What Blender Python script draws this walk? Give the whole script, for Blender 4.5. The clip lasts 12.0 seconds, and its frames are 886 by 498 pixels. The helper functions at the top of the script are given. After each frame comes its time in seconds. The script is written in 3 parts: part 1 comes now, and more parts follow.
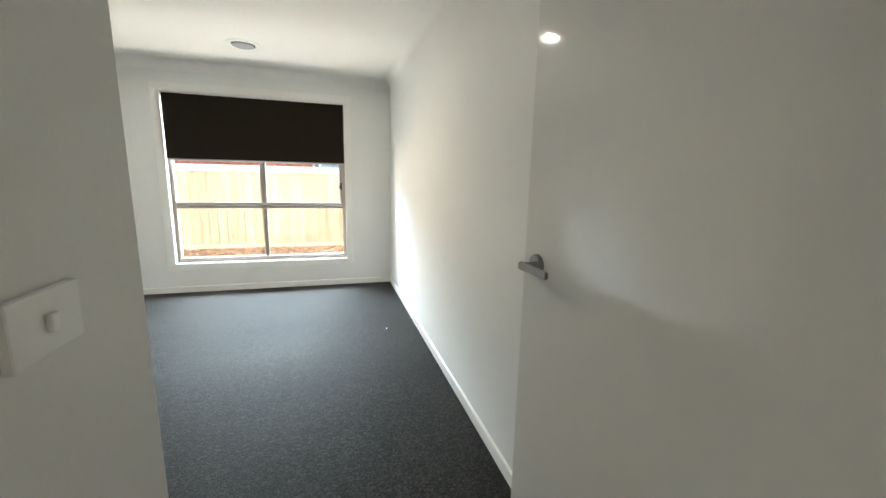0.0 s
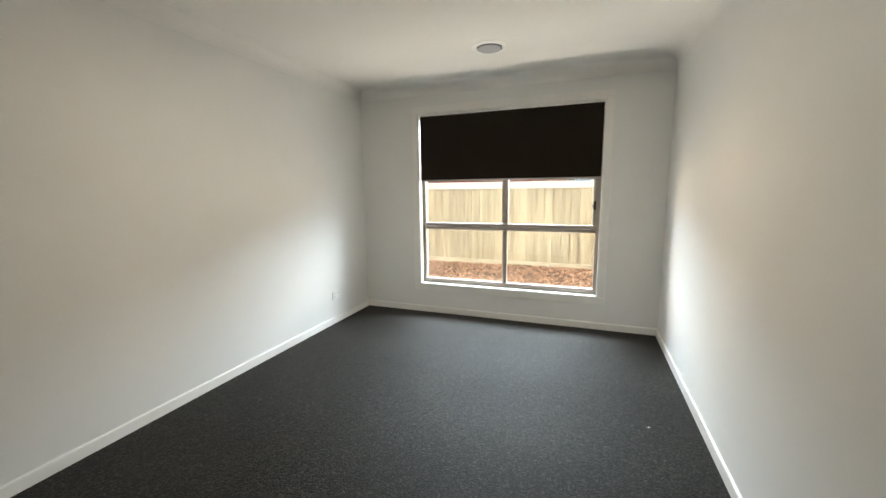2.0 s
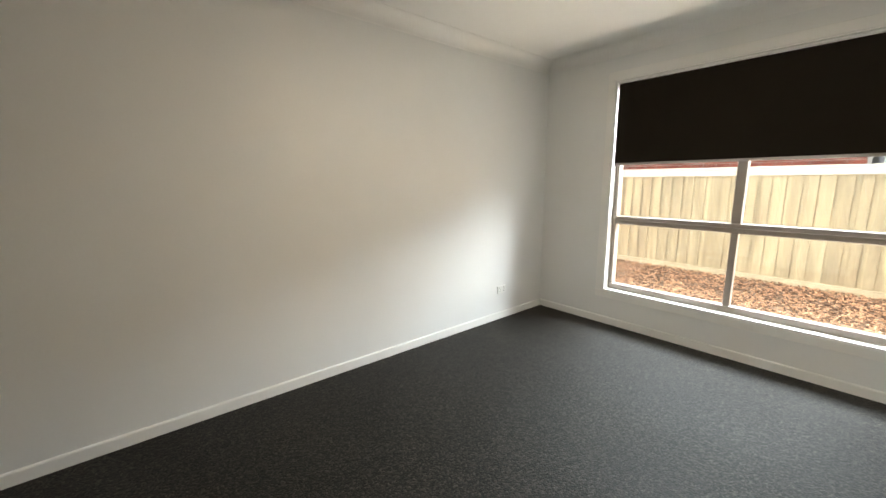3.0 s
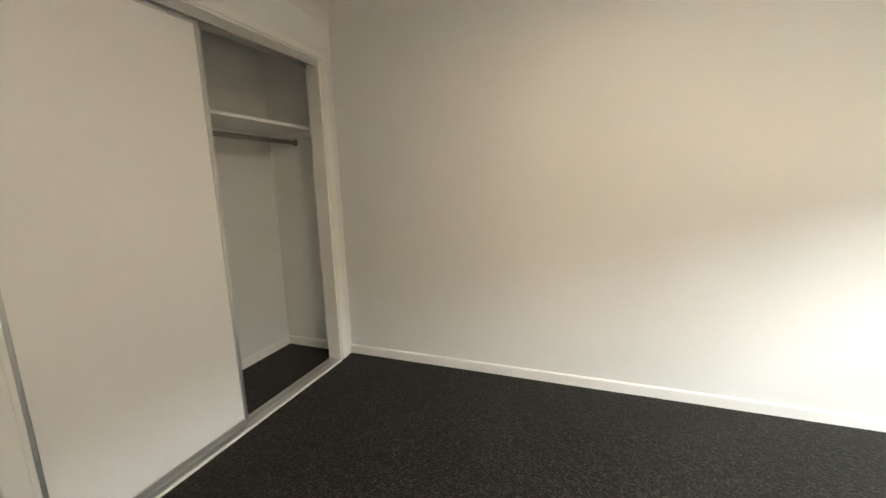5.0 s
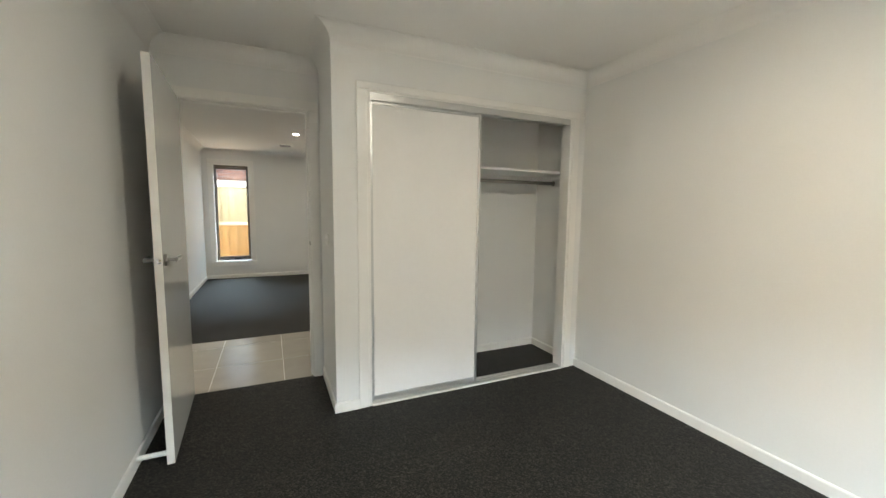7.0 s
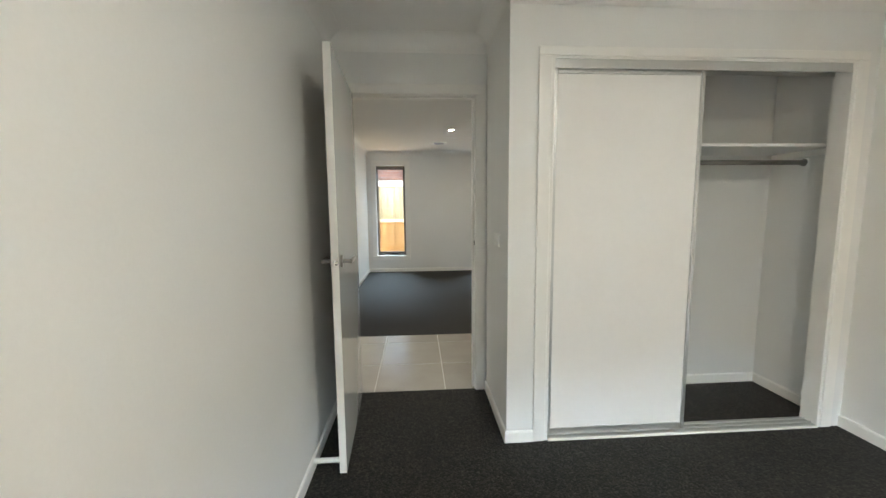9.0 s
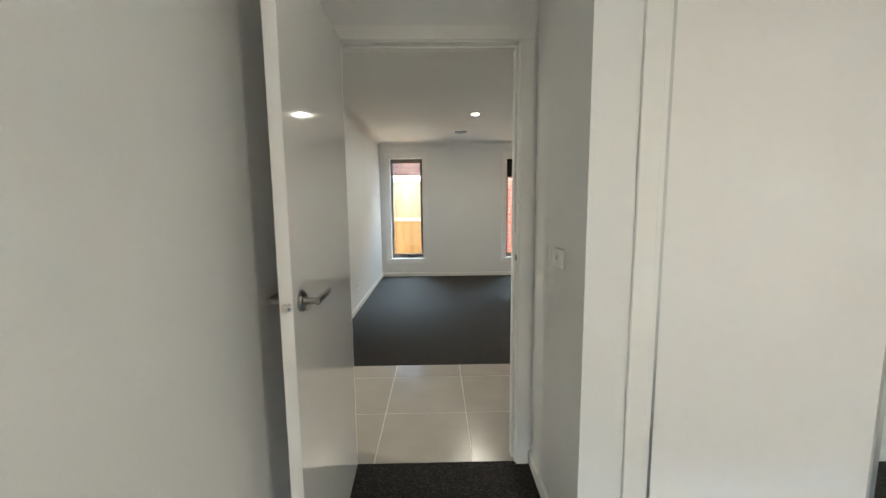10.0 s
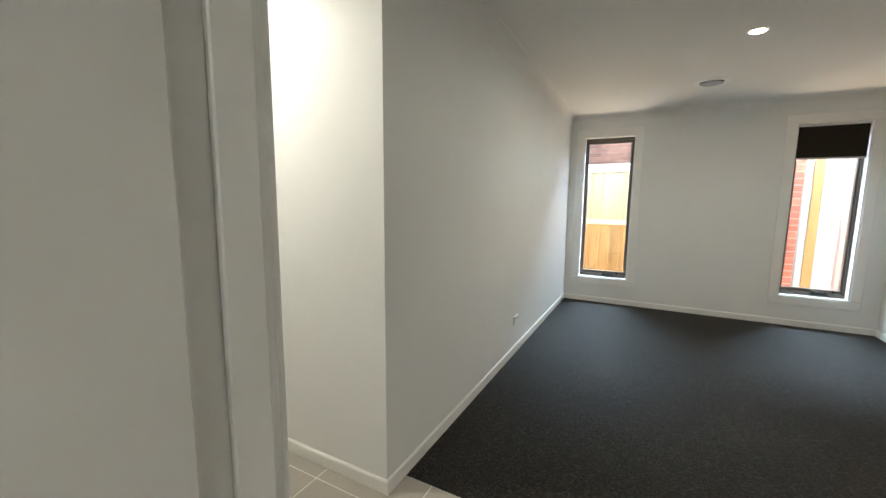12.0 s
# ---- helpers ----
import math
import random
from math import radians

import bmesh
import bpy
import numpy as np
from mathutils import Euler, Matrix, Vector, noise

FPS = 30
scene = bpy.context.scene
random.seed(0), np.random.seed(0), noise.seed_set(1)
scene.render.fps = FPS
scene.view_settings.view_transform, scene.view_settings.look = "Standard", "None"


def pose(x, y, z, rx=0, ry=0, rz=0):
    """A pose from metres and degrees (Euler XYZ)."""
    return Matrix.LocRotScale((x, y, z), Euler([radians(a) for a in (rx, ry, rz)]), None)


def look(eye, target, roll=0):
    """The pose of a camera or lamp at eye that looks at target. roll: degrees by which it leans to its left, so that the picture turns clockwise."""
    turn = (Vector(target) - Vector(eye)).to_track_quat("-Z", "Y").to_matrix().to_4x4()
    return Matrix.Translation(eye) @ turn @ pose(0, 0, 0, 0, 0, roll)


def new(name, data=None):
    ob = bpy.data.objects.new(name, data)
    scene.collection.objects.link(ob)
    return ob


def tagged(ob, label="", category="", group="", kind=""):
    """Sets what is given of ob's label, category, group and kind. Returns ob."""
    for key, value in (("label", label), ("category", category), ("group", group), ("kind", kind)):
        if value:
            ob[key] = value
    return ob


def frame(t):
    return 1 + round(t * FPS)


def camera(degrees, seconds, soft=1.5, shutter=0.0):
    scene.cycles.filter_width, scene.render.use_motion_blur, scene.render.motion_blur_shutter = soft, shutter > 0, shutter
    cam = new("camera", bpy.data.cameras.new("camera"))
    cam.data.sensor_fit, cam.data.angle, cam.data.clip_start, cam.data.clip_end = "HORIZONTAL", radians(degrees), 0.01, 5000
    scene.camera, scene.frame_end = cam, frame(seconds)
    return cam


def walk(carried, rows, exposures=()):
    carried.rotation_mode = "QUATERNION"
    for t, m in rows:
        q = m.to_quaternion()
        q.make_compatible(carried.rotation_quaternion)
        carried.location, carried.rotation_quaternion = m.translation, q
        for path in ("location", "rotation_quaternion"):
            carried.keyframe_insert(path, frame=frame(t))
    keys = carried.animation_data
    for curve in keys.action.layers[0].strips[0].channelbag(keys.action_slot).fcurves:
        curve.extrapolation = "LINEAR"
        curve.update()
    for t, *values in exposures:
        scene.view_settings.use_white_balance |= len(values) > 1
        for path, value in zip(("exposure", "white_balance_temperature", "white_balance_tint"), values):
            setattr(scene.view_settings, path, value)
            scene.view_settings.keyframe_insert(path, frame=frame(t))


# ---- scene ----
cam = camera(98.3, 12.0)
PATH = [
    (0, (2.339, -4.763, 1.29), (2.897, -2.875, 0.937), 1.2),
    (0.5, (2.4, -4.562, 1.324), (2.606, -2.602, 0.986), 0.7),
    (1, (2.45, -4.359, 1.32), (2.355, -2.391, 0.977), 0.4),
    (1.5, (2.398, -4.091, 1.343), (2.017, -2.157, 1.006), -0.2),
    (2, (2.388, -3.855, 1.349), (1.699, -2.001, 1.046), -0.6),
    (2.5, (2.389, -3.613, 1.314), (1.3, -1.965, 1.002), -0.4),
    (3, (2.37, -3.349, 1.315), (0.862, -2.083, 0.966), -0.3),
    (3.5, (2.43, -3.15, 1.3), (0.623, -2.393, 0.899), -0.1),
    (3.7, (2.395, -3.101, 1.293), (0.526, -2.505, 0.901), -0.5),
    (5.3, (2.338, -2.179, 1.284), (0.582, -3.083, 0.969), -1.6),
    (5.5, (2.317, -2.081, 1.284), (0.62, -3.101, 1.002), -1.6),
    (6, (2.339, -1.804, 1.28), (0.893, -3.167, 1.051), -1.2),
    (6.5, (2.373, -1.65, 1.315), (1.252, -3.292, 1.099), 0.4),
    (7, (2.382, -1.526, 1.333), (1.565, -3.34, 1.133), 0.6),
    (7.5, (2.403, -1.399, 1.338), (1.812, -3.3, 1.145), 0.1),
    (7.7, (2.41, -1.39, 1.334), (1.892, -3.313, 1.147), -0.1),
    (9.5, (2.517, -2.397, 1.329), (2.449, -4.382, 1.095), -0.6),
    (10, (2.492, -2.807, 1.336), (2.461, -4.793, 1.099), -0.6),
    (10.5, (2.439, -3.241, 1.341), (2.572, -5.224, 1.117), -0.3),
    (11, (2.456, -3.656, 1.354), (2.729, -5.627, 1.145), -0.2),
    (11.5, (2.471, -4.073, 1.338), (2.999, -5.991, 1.129), -0.1),
    (12, (2.538, -4.435, 1.332), (3.472, -6.185, 1.078), 0.5),
]
walk(cam, [(t, look(eye, target, roll)) for t, eye, target, roll in PATH], exposures=[
    (0.0, 2.67, 6150, 4), (0.5, 2.5, 6250, 4), (1.0, 2.32, 6400, 6), (2.5, 2.0, 6600, 7), (3.0, 2.1, 6800, 8), (3.5, 2.3, 6700, 8), (5.5, 2.42, 7300, 9), (6.0, 2.45, 7150, 8),
    (7.0, 2.85, 6450, 5), (7.5, 2.9, 6250, 4), (9.5, 3.0, 6150, 5), (10.5, 2.97, 6150, 5), (11.0, 3.1, 6050, 4), (12.0, 3.05, 6100, 5)])

# ---- world, sun and lamps ----
SUN_UP, SUN_TURN = 68, 235          # degrees: height, and the compass side it stands on (180 is behind the house)
world = bpy.data.worlds.new("sky")
scene.world = world
world.use_nodes = True
wn = world.node_tree
wn.nodes.clear()
sky = wn.nodes.new("ShaderNodeTexSky")
sky.sky_type, sky.sun_disc = "NISHITA", False
sky.sun_elevation, sky.sun_rotation = radians(SUN_UP), radians(SUN_TURN)
bg = wn.nodes.new("ShaderNodeBackground")
bg.inputs["Strength"].default_value = 0.08
wout = wn.nodes.new("ShaderNodeOutputWorld")
wn.links.new(sky.outputs[0], bg.inputs[0])
wn.links.new(bg.outputs[0], wout.inputs[0])

sun_data = bpy.data.lights.new("sun", "SUN")
sun_data.energy, sun_data.angle, sun_data.color = 1.6, radians(0.6), (1.0, 0.95, 0.87)
sun = new("sun", sun_data)
az, el = radians(SUN_TURN), radians(SUN_UP)
sun_from = Vector((math.sin(az) * math.cos(el), math.cos(az) * math.cos(el), math.sin(el)))
sun.matrix_world = look(sun_from * 30, (0, 0, 0))


def downlight_lamp(x, y, z, watts):
    data = bpy.data.lights.new("downlight_beam", "AREA")
    data.shape, data.size, data.energy, data.color = "DISK", 0.06, watts, (1.0, 0.90, 0.76)
    data.spread = radians(178)
    ob = new("downlight_beam", data)
    ob.matrix_world = pose(x, y, z)
    return ob


def outdoor_fill(x, y, z, aim, wide, high, watts, color):
    """An added, unseen lamp outdoors in place of the sky's light and the sunlit garden's bounce through a window."""
    data = bpy.data.lights.new("outdoor_fill_lamp", "AREA")
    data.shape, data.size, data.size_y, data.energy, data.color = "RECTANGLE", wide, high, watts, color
    ob = new("outdoor_fill_lamp", data)
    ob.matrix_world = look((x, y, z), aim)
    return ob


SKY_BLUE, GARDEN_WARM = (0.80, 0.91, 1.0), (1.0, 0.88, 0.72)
# Hidden fill lamps: sky light above the window, ground bounce below the sill.
outdoor_fill(1.6, 1.30, 2.28, (1.6, -1.2, 0.7), 2.6, 1.1, 150, SKY_BLUE)
outdoor_fill(1.6, 0.42, 0.10, (1.6, -1.6, 2.3), 1.9, 0.35, 15, GARDEN_WARM)
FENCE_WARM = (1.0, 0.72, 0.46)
# Two more unseen lamps beside the fence add its warm bounce to the walls.
outdoor_fill(-2.4, 3.3, 0.85, (1.9, -0.6, 1.0), 1.4, 1.2, 36, FENCE_WARM)
outdoor_fill(4.5, 3.3, 0.85, (1.3, -0.6, 1.0), 1.4, 1.2, 22, FENCE_WARM)
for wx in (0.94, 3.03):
    # Added lamps out of view: sky above each narrow window, warm bounce below.
    outdoor_fill(wx, -10.75, 2.95, (wx, -9.0, 0.9), 1.0, 0.8, 60, (0.66, 0.84, 1.0))
    outdoor_fill(wx, -10.22, 0.12, (wx, -8.6, 2.0), 0.6, 0.3, 3.0, FENCE_WARM)

CEIL = 2.424
HALL_LAMP = (4.35, -5.22)
BED_LAMP = (1.53, -1.99)
ROOM_LAMP = (2.0, -7.68)
downlight_lamp(*ROOM_LAMP, CEIL - 0.022, 2.2)
downlight_lamp(*HALL_LAMP, CEIL - 0.022, 1.6)
downlight_lamp(*BED_LAMP, CEIL - 0.022, 2.8)


# ---- materials ----
def mat(name, color, rough=0.5, metal=0.0, grain=0.0, grain_scale=60.0, wear=0.0, wear_scale=2.0, bump=0.0,
        bump_scale=200.0, stretch=(1, 1, 1), per_object=0.0, coat=0.0, islands=0.0, spec=0.5):
    """A surface with fine grain, broad wear and fine relief, at real-world size."""
    m = bpy.data.materials.new(name)
    m.use_nodes = True
    nt = m.node_tree
    b = nt.nodes["Principled BSDF"]
    b.inputs["Roughness"].default_value, b.inputs["Metallic"].default_value = rough, metal
    b.inputs["Coat Weight"].default_value = coat
    b.inputs["Specular IOR Level"].default_value = spec
    geo = nt.nodes.new("ShaderNodeNewGeometry")
    mapping = nt.nodes.new("ShaderNodeMapping")
    mapping.inputs["Scale"].default_value = stretch
    nt.links.new(geo.outputs["Position"], mapping.inputs["Vector"])

    def tex(scale, detail):
        n = nt.nodes.new("ShaderNodeTexNoise")
        n.inputs["Scale"].default_value, n.inputs["Detail"].default_value = scale, detail
        nt.links.new(mapping.outputs[0], n.inputs["Vector"])
        return n.outputs["Fac"]

    value = None

    def times(sock, amount):
        nonlocal value
        r = nt.nodes.new("ShaderNodeMapRange")
        r.inputs["From Min"].default_value, r.inputs["From Max"].default_value = 0.25, 0.75
        r.inputs["To Min"].default_value, r.inputs["To Max"].default_value = 1 - amount, 1 + amount
        nt.links.new(sock, r.inputs["Value"])
        if value is None:
            value = r.outputs[0]
        else:
            mul = nt.nodes.new("ShaderNodeMath")
            mul.operation = "MULTIPLY"
            nt.links.new(value, mul.inputs[0])
            nt.links.new(r.outputs[0], mul.inputs[1])
            value = mul.outputs[0]

    if grain:
        times(tex(grain_scale, 4), grain)
    if wear:
        times(tex(wear_scale, 5), wear)
    if per_object:
        info = nt.nodes.new("ShaderNodeObjectInfo")
        times(info.outputs["Random"], per_object)
    if islands:
        times(geo.outputs["Random Per Island"], islands)
    if value is None:
        b.inputs["Base Color"].default_value = (*color, 1)
    else:
        mixer = nt.nodes.new("ShaderNodeVectorMath")
        mixer.operation = "SCALE"
        mixer.inputs[0].default_value = color
        nt.links.new(value, mixer.inputs["Scale"])
        nt.links.new(mixer.outputs[0], b.inputs["Base Color"])
    if bump:
        n = tex(bump_scale, 3)
        bm_node = nt.nodes.new("ShaderNodeBump")
        bm_node.inputs["Strength"].default_value = bump
        bm_node.inputs["Distance"].default_value = 0.002
        nt.links.new(n, bm_node.inputs["Height"])
        nt.links.new(bm_node.outputs[0], b.inputs["Normal"])
    return m


def glass_mat(name, tint):
    m = bpy.data.materials.new(name)
    m.use_nodes = True
    nt = m.node_tree
    nt.nodes.clear()
    out = nt.nodes.new("ShaderNodeOutputMaterial")
    clear = nt.nodes.new("ShaderNodeBsdfTransparent")
    clear.inputs[0].default_value = (*tint, 1)
    gloss = nt.nodes.new("ShaderNodeBsdfGlossy")
    gloss.inputs["Roughness"].default_value = 0.01
    fres = nt.nodes.new("ShaderNodeFresnel")
    fres.inputs[0].default_value = 1.45
    mix = nt.nodes.new("ShaderNodeMixShader")
    nt.links.new(fres.outputs[0], mix.inputs[0])
    nt.links.new(clear.outputs[0], mix.inputs[1])
    nt.links.new(gloss.outputs[0], mix.inputs[2])
    nt.links.new(mix.outputs[0], out.inputs[0])
    return m


def carpet_mat(name, color):
    """Dark loop-pile carpet: tufts about 7 mm across in mixed greys, uneven clumps and broad brushed patches."""
    m = bpy.data.materials.new(name)
    m.use_nodes = True
    nt = m.node_tree
    b = nt.nodes["Principled BSDF"]
    b.inputs["Roughness"].default_value = 0.66
    b.inputs["Specular IOR Level"].default_value = 0.22
    b.inputs["Sheen Weight"].default_value = 0.05
    b.inputs["Sheen Tint"].default_value = (1.0, 0.95, 0.90, 1)
    b.inputs["Sheen Roughness"].default_value = 0.4
    geo = nt.nodes.new("ShaderNodeNewGeometry")
    tuft = nt.nodes.new("ShaderNodeTexVoronoi")
    tuft.inputs["Scale"].default_value = 135
    clump = nt.nodes.new("ShaderNodeTexNoise")
    clump.inputs["Scale"].default_value, clump.inputs["Detail"].default_value = 45, 5
    clump.inputs["Roughness"].default_value = 0.75
    broad = nt.nodes.new("ShaderNodeTexNoise")
    broad.inputs["Scale"].default_value, broad.inputs["Detail"].default_value = 2.6, 4
    for n in (tuft, clump, broad):
        nt.links.new(geo.outputs["Position"], n.inputs["Vector"])

    def ranged(sock, a, b0, lo, hi):
        r = nt.nodes.new("ShaderNodeMapRange")
        for key, v in (("From Min", a), ("From Max", b0), ("To Min", lo), ("To Max", hi)):
            r.inputs[key].default_value = v
        nt.links.new(sock, r.inputs["Value"])
        return r.outputs[0]

    def product(p, q):
        n = nt.nodes.new("ShaderNodeMath")
        n.operation = "MULTIPLY"
        nt.links.new(p, n.inputs[0])
        nt.links.new(q, n.inputs[1])
        return n.outputs[0]

    split = nt.nodes.new("ShaderNodeSeparateColor")
    nt.links.new(tuft.outputs["Color"], split.inputs[0])
    pick = nt.nodes.new("ShaderNodeMath")
    pick.operation = "POWER"
    pick.inputs[1].default_value = 2.4
    nt.links.new(split.outputs[0], pick.inputs[0])
    shade = product(product(ranged(pick.outputs[0], 0, 1, 0.32, 2.75), ranged(clump.outputs["Fac"], 0.3, 0.7, 0.35, 1.65)),
                    ranged(broad.outputs["Fac"], 0.3, 0.7, 0.84, 1.16))
    sc = nt.nodes.new("ShaderNodeVectorMath")
    sc.operation = "SCALE"
    sc.inputs[0].default_value = color
    nt.links.new(shade, sc.inputs["Scale"])
    nt.links.new(sc.outputs[0], b.inputs["Base Color"])
    bump = nt.nodes.new("ShaderNodeBump")
    bump.inputs["Strength"].default_value, bump.inputs["Distance"].default_value = 0.6, 0.003
    bump.invert = True
    nt.links.new(tuft.outputs["Distance"], bump.inputs["Height"])
    nt.links.new(bump.outputs[0], b.inputs["Normal"])
    return m


def emit_mat(name, color, strength):
    m = bpy.data.materials.new(name)
    m.use_nodes = True
    b = m.node_tree.nodes["Principled BSDF"]
    b.inputs["Base Color"].default_value = (0.8, 0.8, 0.8, 1)
    b.inputs["Emission Color"].default_value = (*color, 1)
    b.inputs["Emission Strength"].default_value = strength
    return m


M_WALL = mat("wall_paint", (0.80, 0.80, 0.785), 0.55, grain=0.012, grain_scale=90, wear=0.025, wear_scale=1.3, bump=0.12, bump_scale=260)
M_CEIL = mat("ceiling_paint", (0.82, 0.81, 0.79), 0.8, grain=0.01, grain_scale=70, wear=0.02, wear_scale=1.1, bump=0.1, bump_scale=220)
M_TRIM = mat("gloss_trim_paint", (0.85, 0.84, 0.81), 0.3, grain=0.01, grain_scale=40, wear=0.03, wear_scale=3, bump=0.04, bump_scale=120)
M_DOOR = mat("door_enamel", (0.80, 0.79, 0.765), 0.05, grain=0.008, grain_scale=30, wear=0.02, wear_scale=1.5, bump=0.004, bump_scale=30, coat=0.6)
M_PANEL = mat("white_laminate", (0.86, 0.845, 0.825), 0.36, grain=0.01, grain_scale=30, wear=0.015, wear_scale=1.5)
M_SHELF = mat("white_melamine", (0.86, 0.85, 0.83), 0.4, wear=0.02, wear_scale=3)
M_ALU = mat("satin_aluminium", (0.62, 0.62, 0.61), 0.34, 0.9, grain=0.04, grain_scale=300, wear=0.05, wear_scale=6, stretch=(0.05, 1, 1))
M_ALU_V = mat("satin_aluminium_upright", (0.62, 0.62, 0.61), 0.34, 0.9, grain=0.04, grain_scale=300, wear=0.05, wear_scale=6, stretch=(1, 1, 0.05))
M_STEEL = mat("brushed_nickel", (0.29, 0.28, 0.265), 0.32, 1.0, grain=0.05, grain_scale=500, wear=0.08, wear_scale=30)
M_CHROME = mat("polished_chrome", (0.75, 0.75, 0.74), 0.12, 1.0)
M_WINFRAME = mat("taupe_powder_coat", (0.35, 0.305, 0.265), 0.42, grain=0.03, grain_scale=200, wear=0.05, wear_scale=5)
M_BRONZE = mat("bronze_powder_coat", (0.135, 0.112, 0.095), 0.4, grain=0.04, grain_scale=200, wear=0.06, wear_scale=5)
M_BLACK = mat("black_plastic", (0.02, 0.02, 0.02), 0.4)
M_BLIND = mat("blockout_fabric", (0.017, 0.0125, 0.008), 0.9, grain=0.15, grain_scale=700, wear=0.08, wear_scale=4, bump=0.1, bump_scale=900, spec=0.2)
M_BLINDRAIL = mat("blind_rail", (0.45, 0.42, 0.40), 0.4, 0.6)
M_PLASTIC = mat("white_plastic", (0.86, 0.86, 0.84), 0.28, wear=0.02, wear_scale=20)
M_GREYPLASTIC = mat("grey_vent_plastic", (0.36, 0.36, 0.40), 0.5, wear=0.05, wear_scale=20)
M_TILE = mat("porcelain_tile", (0.43, 0.395, 0.345), 0.22, grain=0.05, grain_scale=90, wear=0.06, wear_scale=5, per_object=0.03, bump=0.02, bump_scale=80)
M_GROUT = mat("grout", (0.74, 0.71, 0.66), 0.9, grain=0.1, grain_scale=300)
M_CARPET = carpet_mat("charcoal_carpet", (0.0150, 0.0128, 0.0104))
M_PINE = mat("treated_pine", (0.46, 0.375, 0.235), 0.8, grain=0.2, grain_scale=22, wear=0.2, wear_scale=2.2, stretch=(5, 5, 0.5), per_object=0.09, bump=0.3, bump_scale=60)
M_PINERAIL = mat("treated_pine_rail", (0.55, 0.46, 0.31), 0.8, grain=0.2, grain_scale=22, wear=0.15, wear_scale=2.0, stretch=(0.5, 5, 5), bump=0.3, bump_scale=60)
M_CAP = mat("pale_capping_pine", (0.72, 0.66, 0.55), 0.75, grain=0.08, grain_scale=22, wear=0.08, wear_scale=2.0, stretch=(0.5, 5, 5), bump=0.2, bump_scale=60)
# Darker copy of the pine; the south fence's lower exposure is in its colour.
M_PINE_SHADE = mat("darkened_pine", (0.36, 0.26, 0.14), 0.8, grain=0.25, grain_scale=22, wear=0.2, wear_scale=2.0, stretch=(5, 5, 0.5), per_object=0.09, bump=0.3, bump_scale=60)
# More orange pine, for the lower palings and one post.
M_PINE_ORANGE = mat("orange_pine", (0.38, 0.20, 0.065), 0.8, grain=0.25, grain_scale=22, wear=0.2, wear_scale=2.0, stretch=(5, 5, 0.5), per_object=0.09, bump=0.3, bump_scale=60)
M_CHIP = mat("bark_chip", (0.30, 0.17, 0.10), 0.9, islands=0.65, grain=0.2, grain_scale=80)
M_SOIL = mat("dry_soil", (0.20, 0.13, 0.085), 0.95, grain=0.3, grain_scale=40, wear=0.25, wear_scale=2, bump=0.8, bump_scale=50)
M_BRICK = mat("red_brick", (0.40, 0.105, 0.06), 0.85, grain=0.2, grain_scale=60, wear=0.15, wear_scale=9, per_object=0.22, islands=0.12, bump=0.4, bump_scale=120)
# Lightened copy of the red brick; strong sunlight is put into its colour.
M_BRICK_SUNLIT = mat("sunlit_red_brick", (0.55, 0.27, 0.18), 0.85, grain=0.2, grain_scale=60, wear=0.15, wear_scale=9, islands=0.15, bump=0.4, bump_scale=120)
M_PEACH = mat("peach_surface", (0.62, 0.42, 0.34), 0.7, grain=0.06, grain_scale=40, wear=0.08, wear_scale=2)
M_MORTAR = mat("mortar", (0.50, 0.46, 0.40), 0.95, grain=0.2, grain_scale=90, bump=0.4, bump_scale=120)
M_RENDER = mat("white_render", (0.74, 0.72, 0.68), 0.85, grain=0.06, grain_scale=60, wear=0.08, wear_scale=1.5, bump=0.4, bump_scale=90)
M_ROOF = mat("blue_grey_sheet_roof", (0.30, 0.36, 0.42), 0.5, 0.1, wear=0.08, wear_scale=2)
M_PIPE = mat("grey_painted_pipe", (0.45, 0.44, 0.42), 0.5, wear=0.06, wear_scale=5)
M_GLASS = glass_mat("window_glass", (0.95, 0.96, 0.95))
M_LED = emit_mat("downlight_diffuser", (1.0, 0.88, 0.70), 40)


# ---- building tools ----
def box(bm, x0, y0, z0, x1, y1, z1):
    v = [bm.verts.new((x, y, z)) for z in (z0, z1) for y in (y0, y1) for x in (x0, x1)]
    for f in ((0, 2, 3, 1), (4, 5, 7, 6), (0, 1, 5, 4), (2, 6, 7, 3), (0, 4, 6, 2), (1, 3, 7, 5)):
        bm.faces.new([v[i] for i in f])
    return v


def soft_box(bm, x0, y0, z0, x1, y1, z1, r=0.002, seg=1):
    tmp = bmesh.new()
    box(tmp, x0, y0, z0, x1, y1, z1)
    bmesh.ops.bevel(tmp, geom=tmp.edges[:], offset=r, segments=seg, profile=0.7, affect="EDGES")
    me = bpy.data.meshes.new("tmp")
    tmp.to_mesh(me)
    tmp.free()
    bm.from_mesh(me)
    bpy.data.meshes.remove(me)


